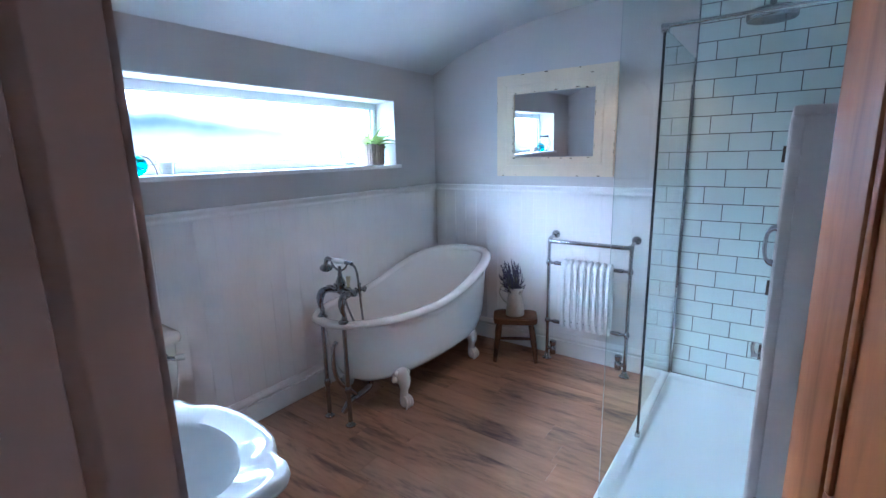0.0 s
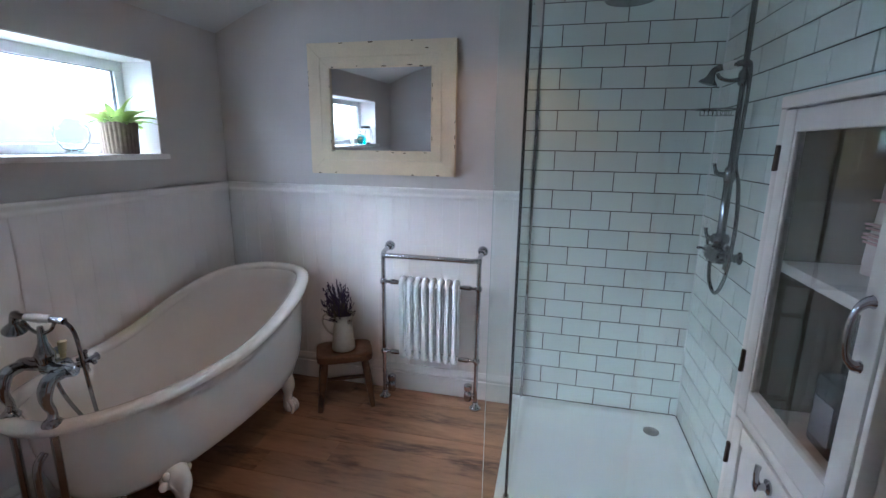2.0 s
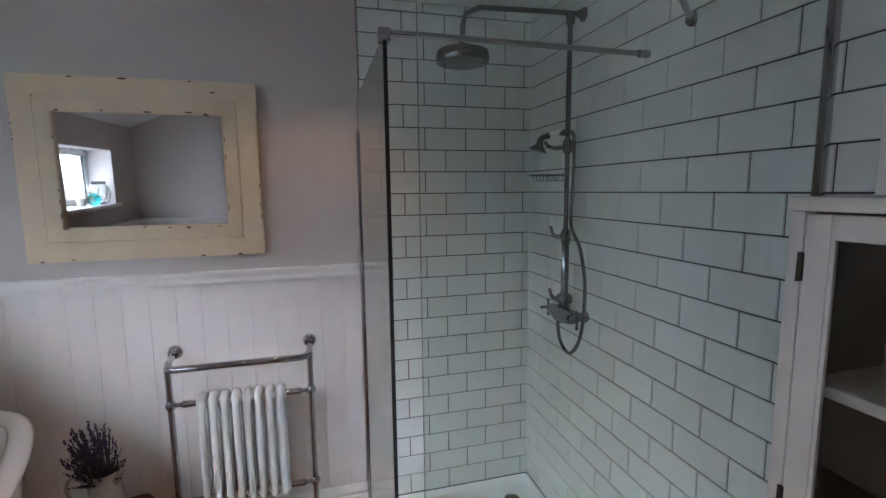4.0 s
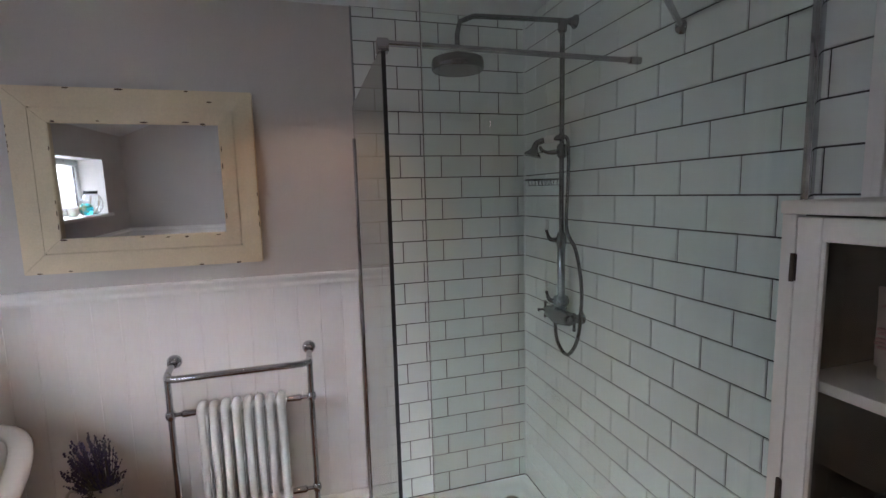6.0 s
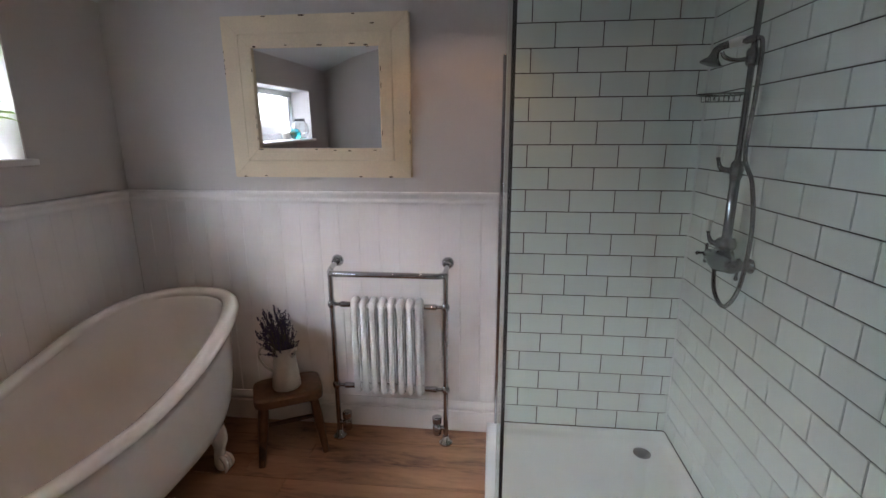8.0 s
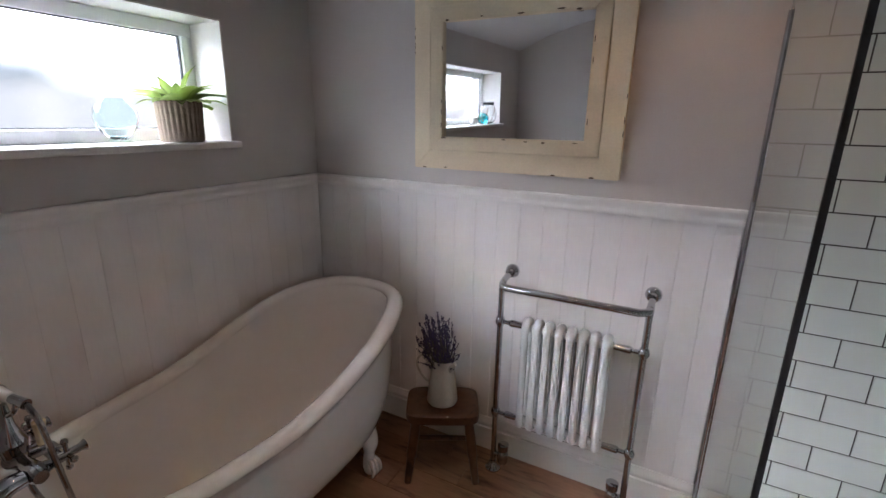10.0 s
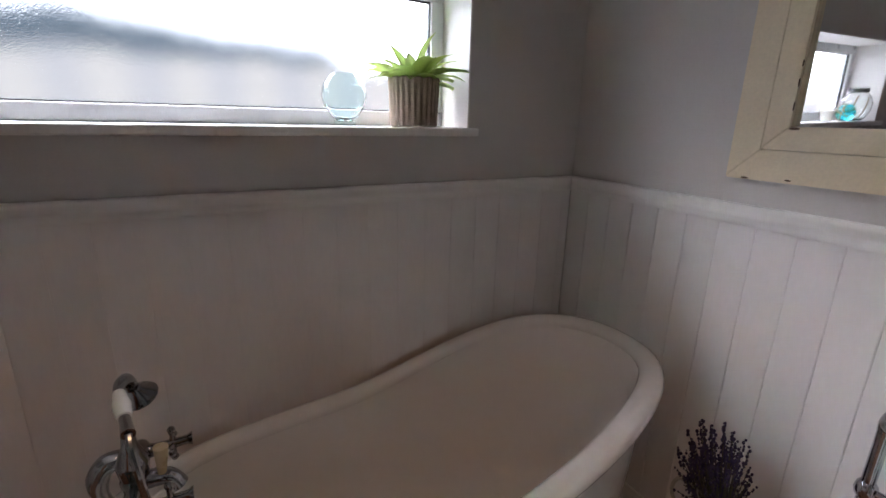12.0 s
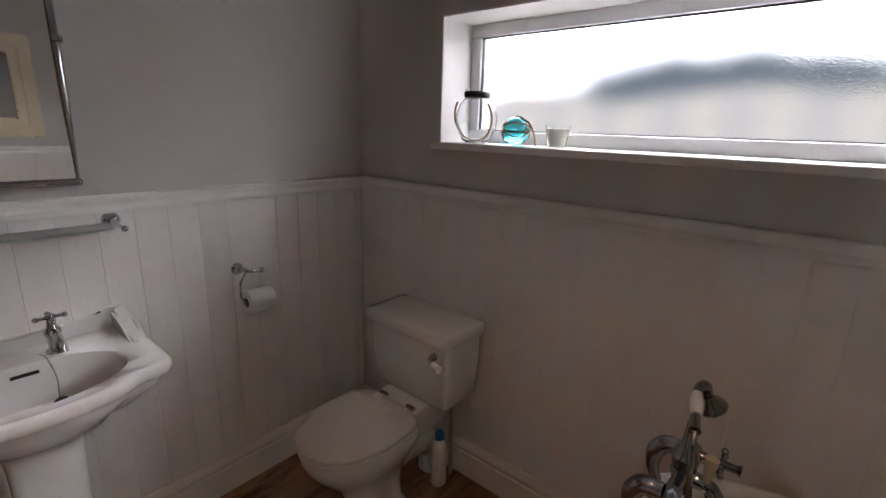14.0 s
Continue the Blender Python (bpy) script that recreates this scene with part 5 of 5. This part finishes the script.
part("chain", tube(B(), [(BM - 0.04, -2.945, BZ), (BM - 0.05, -2.915, BZ - 0.004), (BM - 0.06, -2.89, BZ - 0.06), (BM - 0.05, -2.85, BZ - 0.115)], 0.0016, 6, 5), CHROME, plug)
part("stopper", lathe(B(), [(0.0, 0), (0.018, 0), (0.020, 0.006), (0.018, 0.014), (0.006, 0.017), (0, 0.018)], (BM - 0.055, -2.835, BZ - 0.116), (0.2, 0.5, 1), 14), GASKET, plug)

# glass shelf above the basin
GZ = 1.180
gs = thing("glass_shelf", (BM, SY + 0.06, GZ), "glass shelf on chrome brackets above the basin", "shelf")
sp = part("shelf_glass", box(B(), -1.690, -1.15, SY + 0.004, SY + 0.115, GZ - 0.003, GZ + 0.003, 0.0015), glass("misted_glass", (0.93, 0.97, 0.96), 0.3, 1.45), gs)
for x in (-1.700, -1.14):
    b = part("bracket", tube(B(), [(x, SY, GZ + 0.008), (x, SY + 0.03, GZ + 0.008), (x, SY + 0.05, GZ + 0.004), (x, SY + 0.10, GZ + 0.002), (x, SY + 0.125, GZ + 0.002)], [0.011, 0.011, 0.009, 0.006, 0.008], 12), CHROME, gs)
    part("rose", lathe(B(), [(0.026, 0), (0.026, 0.005), (0.020, 0.014), (0.012, 0.02)], (x, SY - 0.0, GZ + 0.008), (0, 1, 0), 18), CHROME, b)
    part("finial", ball(B(), (x, SY + 0.128, GZ + 0.002), 0.010, u=10, v=8), CHROME, b)

# arched mirror over the basin
AX0, AX1, AZ0 = -1.630, -1.075, 1.316
am = thing("arched_mirror", ((AX0 + AX1) / 2, SY + 0.03, AZ0), "arched mirror in a slim chrome frame above the basin", "mirror")
rad_a = (AX1 - AX0) / 2
spring = 1.80
path = [(AX0, AZ0), (AX0, (AZ0 + spring) / 2), (AX0, spring)]
path += [((AX0 + AX1) / 2 - rad_a * math.cos(radians(a)), spring + 0.82 * rad_a * math.sin(radians(a))) for a in range(10, 180, 10)]
path += [(AX1, spring), (AX1, (AZ0 + spring) / 2), (AX1, AZ0)]
part("frame", tube(B(), [(x, SY + 0.032, z) for x, z in path], 0.011, 10, 1, True), CHROME, am)
part("mirror_glass", extrude(B(), [(x, SY + 0.029, z) for x, z in path], (0, 0.004, 0)), MIRROR, am, "silvered mirror glass")
for x, s in ((AX0, -1), (AX1, 1)):
    part("pivot", lathe(B(), [(0.014, -0.012), (0.014, 0.0), (0.009, 0.004), (0.011, 0.012), (0.0, 0.016)], (x + 0.004 * s, SY + 0.032, 1.70), (s, 0, 0), 12), CHROME, am)
    part("wall_fixing", tube(B(), [(x, SY - 0.010, 1.70), (x, SY + 0.030, 1.70)], 0.007, 10), CHROME, am)
    part("corner_stud", ball(B(), (x, SY + 0.032, AZ0), 0.011, u=10, v=8), CHROME, am)

# toilet roll holder and roll
rx, rz = -2.125, 0.835
holder = thing("toilet_roll_holder", (rx, SY, 0.93), "chrome toilet roll holder on the panelling", "toilet roll holder")
part("rose", lathe(B(), [(0.024, 0), (0.024, 0.005), (0.016, 0.014), (0.010, 0.03)], (rx + 0.040, SY, 0.945), (0, 1, 0), 16), CHROME, holder)
part("arm", tube(B(), [(rx + 0.040, SY + 0.02, 0.945), (rx + 0.042, SY + 0.055, 0.955), (rx + 0.028, SY + 0.075, 0.950), (rx - 0.012, SY + 0.075, 0.945)], [0.009, 0.009, 0.008, 0.008], 10, 4), CHROME, holder)
part("finial", ball(B(), (rx - 0.018, SY + 0.075, 0.945), 0.012, u=10, v=8), CHROME, holder)
part("hanger", tube(B(), [(rx + 0.045, SY + 0.075, 0.948), (rx + 0.068, SY + 0.075, 0.91), (rx + 0.070, SY + 0.075, rz + 0.02), (rx + 0.060, SY + 0.075, rz), (rx - 0.060, SY + 0.075, rz)], 0.0045, 8, 1), CHROME, holder)
roll = thing("toilet_roll", (rx, SY + 0.075, rz - 0.005), "half-used white toilet roll", "toilet roll")
part("paper", rings(B(), [[(rx + dx, SY + 0.075 + r * math.cos(2 * math.pi * i / 28), rz - 0.008 + r * math.sin(2 * math.pi * i / 28)) for i in range(28)] for dx, r in ((-0.050, 0.018), (-0.051, 0.042), (-0.049, 0.045), (0.049, 0.045), (0.051, 0.042), (0.050, 0.018))], True), PAPER, roll)
part("core", rings(B(), [[(rx + dx, SY + 0.075 + r * math.cos(2 * math.pi * i / 20), rz - 0.008 + r * math.sin(2 * math.pi * i / 20)) for i in range(20)] for dx, r in ((-0.0505, 0.0185), (0.0505, 0.0185), (0.0505, 0.0165), (-0.0505, 0.0165))], True), mat("brown_card", (0.22, 0.15, 0.10), 0.9), roll, "brown card core")

# ---------------------------------------------------------------- toilet
TY = -2.512
toilet = thing("toilet", (-2.38, TY, 0), "white close-coupled toilet with its lid down", "toilet")


def rr_loop(x0, x1, hw, r, z, n=6):
    pts = []
    for cx, cy, a0 in ((x1 - r, TY + hw - r, 0), (x0 + r, TY + hw - r, 90), (x0 + r, TY - hw + r, 180), (x1 - r, TY - hw + r, 270)):
        for j in range(n):
            a = radians(a0 + 90 * j / (n - 1))
            pts.append((cx + r * math.cos(a), cy + r * math.sin(a), z))
    return pts


xb = WX + 0.020
cist = part("cistern", rings(B(), [rr_loop(xb + 0.01, -2.505, 0.180, 0.03, 0.425), rr_loop(xb + 0.004, -2.489, 0.197, 0.022, 0.445), rr_loop(xb, -2.476, 0.210, 0.022, 0.58), rr_loop(xb, -2.472, 0.213, 0.022, 0.717)]), CERAMIC, toilet)
part("cistern_lid", rings(B(), [rr_loop(xb + 0.004, -2.472, 0.212, 0.022, 0.716), rr_loop(xb - 0.001, -2.457, 0.228, 0.024, 0.719), rr_loop(xb - 0.002, -2.452, 0.232, 0.024, 0.731), rr_loop(xb - 0.002, -2.452, 0.232, 0.024, 0.754), rr_loop(xb + 0.003, -2.460, 0.225, 0.024, 0.765), rr_loop(xb + 0.03, -2.49, 0.19, 0.022, 0.771), rr_loop(xb + 0.08, -2.55, 0.10, 0.03, 0.772)]), CERAMIC, toilet, angle=50)
lever = part("flush_lever", lathe(B(), [(0.016, 0), (0.016, 0.006), (0.010, 0.012), (0.009, 0.03), (0, 0.031)], (-2.474, TY + 0.150, 0.668), (1, 0, 0), 14), CHROME, cist, "chrome and white flush lever")
part("lever_arm", tube(B(), [(-2.448, TY + 0.150, 0.668), (-2.439, TY + 0.166, 0.663), (-2.432, TY + 0.180, 0.660)], [0.011, 0.010, 0.011], 10, 3), CHROME, cist)
part("lever_tip", tube(B(), [(-2.433, TY + 0.177, 0.661), (-2.426, TY + 0.215, 0.656)], [0.012, 0.015], 10), CERAMIC, cist, "white ceramic tip")


def egg(xc, a_front, a_back, hw, z, n=44):
    out = []
    for i in range(n):
        t = 2 * math.pi * i / n
        c, s = math.cos(t), math.sin(t)
        ax = a_front if c > 0 else a_back
        e = 1.0 if c > 0 else 0.45
        out.append((xc + ax * math.copysign(abs(c) ** e, c), TY + hw * math.copysign(abs(s) ** (0.95 if c > 0 else 0.8), s), z))
    return out


XC = -2.238
part("pan", rings(B(), [egg(XC - 0.05, 0.155, 0.14, 0.105, 0.0), egg(XC - 0.05, 0.155, 0.14, 0.105, 0.025), egg(XC - 0.05, 0.125, 0.12, 0.085, 0.06), egg(XC - 0.045, 0.115, 0.12, 0.080, 0.14), egg(XC - 0.03, 0.145, 0.14, 0.100, 0.22), egg(XC - 0.01, 0.195, 0.16, 0.140, 0.29), egg(XC, 0.225, 0.19, 0.168, 0.345), egg(XC, 0.235, 0.20, 0.176, 0.375), egg(XC, 0.235, 0.20, 0.176, 0.400), egg(XC, 0.228, 0.19, 0.170, 0.408), egg(XC, 0.05, 0.05, 0.05, 0.408)]), CERAMIC, toilet, angle=50)
part("pan_shelf", rings(B(), [rr_loop(xb + 0.06, -2.40, 0.085, 0.03, 0.29), rr_loop(xb + 0.03, -2.40, 0.100, 0.03, 0.36), rr_loop(xb + 0.03, -2.36, 0.120, 0.03, 0.420), rr_loop(xb + 0.035, -2.365, 0.115, 0.03, 0.434)]), CERAMIC, toilet)
part("seat", rings(B(), [egg(XC, 0.238, 0.170, 0.176, 0.411), egg(XC, 0.244, 0.175, 0.182, 0.416), egg(XC, 0.244, 0.175, 0.182, 0.424), egg(XC, 0.238, 0.170, 0.178, 0.428)]), PLASTIC_WHITE, toilet, "white seat")
part("lid", rings(B(), [egg(XC, 0.240, 0.171, 0.178, 0.431), egg(XC, 0.246, 0.176, 0.183, 0.436), egg(XC, 0.246, 0.176, 0.183, 0.444), egg(XC, 0.238, 0.169, 0.176, 0.452), egg(XC, 0.19, 0.13, 0.14, 0.457), egg(XC, 0.06, 0.06, 0.05, 0.459)]), PLASTIC_WHITE, toilet, "white lid, closed", 50)
for s in (-1, 1):
    part("seat_hinge", lathe(B(), [(0.010, -0.02), (0.010, 0.02), (0, 0.021)], (-2.428, TY + 0.075 * s, 0.437), (0, s, 0), 12), CHROME, toilet)
part("soil_pipe", tube(B(), [(-2.42, TY, 0.19), (-2.52, TY, 0.185), (-2.60, TY, 0.16), (-2.64, TY, 0.10), (-2.645, TY, 0.0)], [0.055, 0.055, 0.056, 0.055, 0.055], 18, 4), PLASTIC_WHITE, toilet)
part("fill_pipe", tube(B(), [(-2.58, TY + 0.155, 0.47), (-2.58, TY + 0.16, 0.38), (-2.62, TY + 0.13, 0.30), (-2.66, TY + 0.10, 0.15), (-2.665, TY + 0.10, 0.0)], 0.009, 10, 5), GREYPIPE, toilet)
bx, by = -2.585, -2.415
bl = thing("cleaner_bottle", (bx, by, 0), "white cleaner bottle with a blue cap beside the toilet", "bottle")
part("body", lathe(B(), [(0.0, 0.0), (0.030, 0.0), (0.034, 0.006), (0.034, 0.17), (0.028, 0.20), (0.015, 0.218), (0.014, 0.224), (0, 0.225)], (bx, by, 0.001), seg=22), PLASTIC_WHITE, bl)
part("cap", lathe(B(), [(0.019, 0), (0.019, 0.030), (0.015, 0.036), (0, 0.037)], (bx, by, 0.222), seg=18), BLUECAP, bl, "blue screw cap")

# ---------------------------------------------------------------- on the window sill
SZ = WZ0 + 0.004
px, py = -2.798, -0.648
pot = thing("plant_pot", (px, py, SZ), "brown woven bark plant pot on the window sill", "plant pot")
bm = B()
loops = []
for z, r in [(0.0, 0.070)] + [(0.005 + 0.0048 * k, 0.0755 + 0.00018 * k + 0.0016 * (k % 2)) for k in range(30)] + [(0.153, 0.079), (0.148, 0.073), (0.118, 0.072)]:
    loops.append([(px + (r + 0.0026 * math.sin(26 * a) * (0.6 + 0.4 * math.sin(3 * a + 40 * z))) * math.cos(a), py + (r + 0.0026 * math.sin(26 * a)) * math.sin(a), SZ + z) for a in (2 * math.pi * i / 156 for i in range(156))])
part("pot", rings(bm, loops), BASKET, pot, angle=70)
plant = thing("plant", (px, py, SZ + 0.085), "bright green leafy succulent in the bark pot", "plant")
part("soil", lathe(B(), [(0.0, -0.01), (0.072, -0.01), (0.072, 0.0), (0.0, 0.004)], (px, py, SZ + 0.127), seg=18), mat("potting_soil", (0.03, 0.022, 0.015), 0.95, vary=0.3, fine=300, bump=0.4), plant)
rp = random.Random(8)
for k in range(34):
    a = k * 2.399 + rp.uniform(-0.2, 0.2)
    ln = rp.uniform(0.145, 0.20) * (0.8 if k < 8 else 1)
    tilt = radians(rp.uniform(52, 84)) if k < 12 else radians(rp.uniform(20, 52))
    w = rp.uniform(0.013, 0.025)
    bm = B()
    d, up_, side = Vector((math.cos(a), math.sin(a), 0)), Vector((0, 0, 1)), Vector((-math.sin(a), math.cos(a), 0))
    prev = None
    p = Vector((px, py, SZ + 0.122)) + d * 0.018
    ang = tilt
    m = 7
    for j in range(m + 1):
        f = j / m
        ww = w * (0.55 + 0.75 * math.sin(math.pi * min(1, f * 0.9 + 0.08))) * (1 - 0.97 * f ** 4)
        nrm = d * -math.sin(ang) + up_ * math.cos(ang)
        rowv = [bm.verts.new(p + side * ww * s + nrm * (0.35 * ww * abs(s)) + side * 0) for s in (-1, -0.5, 0, 0.5, 1)]
        if prev:
            for q in range(4):
                bm.faces.new((prev[q], prev[q + 1], rowv[q + 1], rowv[q]))
        prev = rowv
        p = p + (d * math.cos(ang) + up_ * math.sin(ang)) * ln / m
        ang -= radians(rp.uniform(3, 15))
    ext = bmesh.ops.solidify(bm, geom=bm.faces[:], thickness=0.0012)
    part("leaf", bm, LEAF, plant, angle=60)

gx, gy = -2.800, -0.880
orb = thing("glass_ball_vase", (gx, gy, SZ), "small pale aqua glass globe on the window sill", "glass vase")
part("globe", lathe(B(), [(r * 1.32, z * 1.32) for r, z in ((0.020, 0.014), (0.030, 0.020), (0.047, 0.045), (0.052, 0.068), (0.047, 0.092), (0.030, 0.112), (0.026, 0.116), (0.0245, 0.1150), (0.0275, 0.1100), (0.0440, 0.0902), (0.0487, 0.068), (0.0440, 0.0472), (0.028, 0.0230), (0.018, 0.0175))], (gx, gy, SZ), seg=28), PALEAQUA, orb)
part("foot", lathe(B(), [(0.0, 0), (0.032, 0.0), (0.032, 0.014), (0.026, 0.0180), (0, 0.0182)], (gx, gy, SZ), seg=20), PALEAQUA, orb)

lx, ly = -2.795, -2.452
lan = thing("glass_lantern", (lx, ly, SZ), "round clear glass lantern with a rope handle on the sill", "lantern")
part("globe", lathe(B(), [(r * 1.20, z * 1.38) for r, z in ((0.0, 0.002), (0.030, 0.0), (0.048, 0.012), (0.066, 0.045), (0.068, 0.075), (0.055, 0.108), (0.040, 0.122), (0.040, 0.146), (0.0375, 0.146), (0.0375, 0.121), (0.053, 0.107), (0.0655, 0.075), (0.0635, 0.046), (0.047, 0.015), (0.029, 0.004), (0.0, 0.005))], (lx, ly, SZ), seg=30), GLASSWARE, lan)
part("band", lathe(B(), [(r * 1.20, z * 1.38) for r, z in ((0.0405, 0.124), (0.0425, 0.126), (0.0425, 0.138), (0.0405, 0.140))], (lx, ly, SZ), seg=28), GASKET, lan, "dark metal collar")
part("rope_handle", tube(B(), [(lx + 0.024 + 0.016 * math.sin(radians(a)), ly + 0.088 * math.cos(radians(a)), SZ + 0.098 + 0.090 * math.sin(radians(a))) for a in range(142, 400, 12)], 0.0042, 8, 2), ROPE, lan, "natural rope handle")

fx, fy = -2.760, -2.248
fl = thing("glass_float", (fx, fy, SZ), "turquoise glass fishing float in a rope net", "ornament")
part("float", ball(B(), (fx, fy, SZ + 0.051), 0.050, u=24, v=16), AQUA, fl)
bm = B()
for q in range(4):
    ax = Vector((math.cos(q * 0.9), 0.5 * math.sin(q * 1.7), math.sin(q * 0.9 + 0.4))).normalized()
    u = ax.orthogonal().normalized()
    v = ax.cross(u)
    tube(bm, [Vector((fx, fy, SZ + 0.0515)) + ax * 0.014 + 0.0492 * (u * math.cos(t_) + v * math.sin(t_)) for t_ in (2 * math.pi * i / 24 for i in range(24))], 0.0024, 6, 1, True)
tube(bm, [(fx + 0.01, fy + 0.024, SZ + 0.094), (fx + 0.012, fy + 0.058, SZ + 0.080), (fx + 0.012, fy + 0.080, SZ + 0.04), (fx + 0.012, fy + 0.088, SZ + 0.004)], 0.0035, 8, 5)
part("rope_net", bm, ROPE, fl, "thin rope net")

kx, ky = -2.790, -2.100
cd = thing("candle_glass", (kx, ky, SZ), "small glass with a white candle on the sill", "candle")
part("glass", lathe(B(), [(0.0, 0.001), (0.030, 0.0), (0.044, 0.078), (0.0425, 0.078), (0.0285, 0.006), (0.0, 0.006)], (kx, ky, SZ), seg=24), GLASSWARE, cd)
part("wax", lathe(B(), [(0.0, 0.007), (0.0275, 0.007), (0.0375, 0.062), (0.0, 0.063)], (kx, ky, SZ), seg=20), mat("white_wax", (0.80, 0.77, 0.70), 0.5, bump=0.0), cd)

# recessed downlights
for sx, sy, sz in DOWNLIGHTS:
    dl = thing("downlight", (sx, sy, sz), "recessed ceiling downlight with a chrome ring", "ceiling light", "ceiling downlights")
    part("ring", lathe(B(), [(0.030, -0.001), (0.030, -0.004), (0.042, -0.004), (0.042, -0.001)], (sx, sy, sz - 0.002), seg=24), CHROME, dl)

# wall tiles
tiling(wall_north, EX - TILE_W, EX - 0.0, put_north)
tiling(wall_east, -TILE_S, 0.120, put_east)
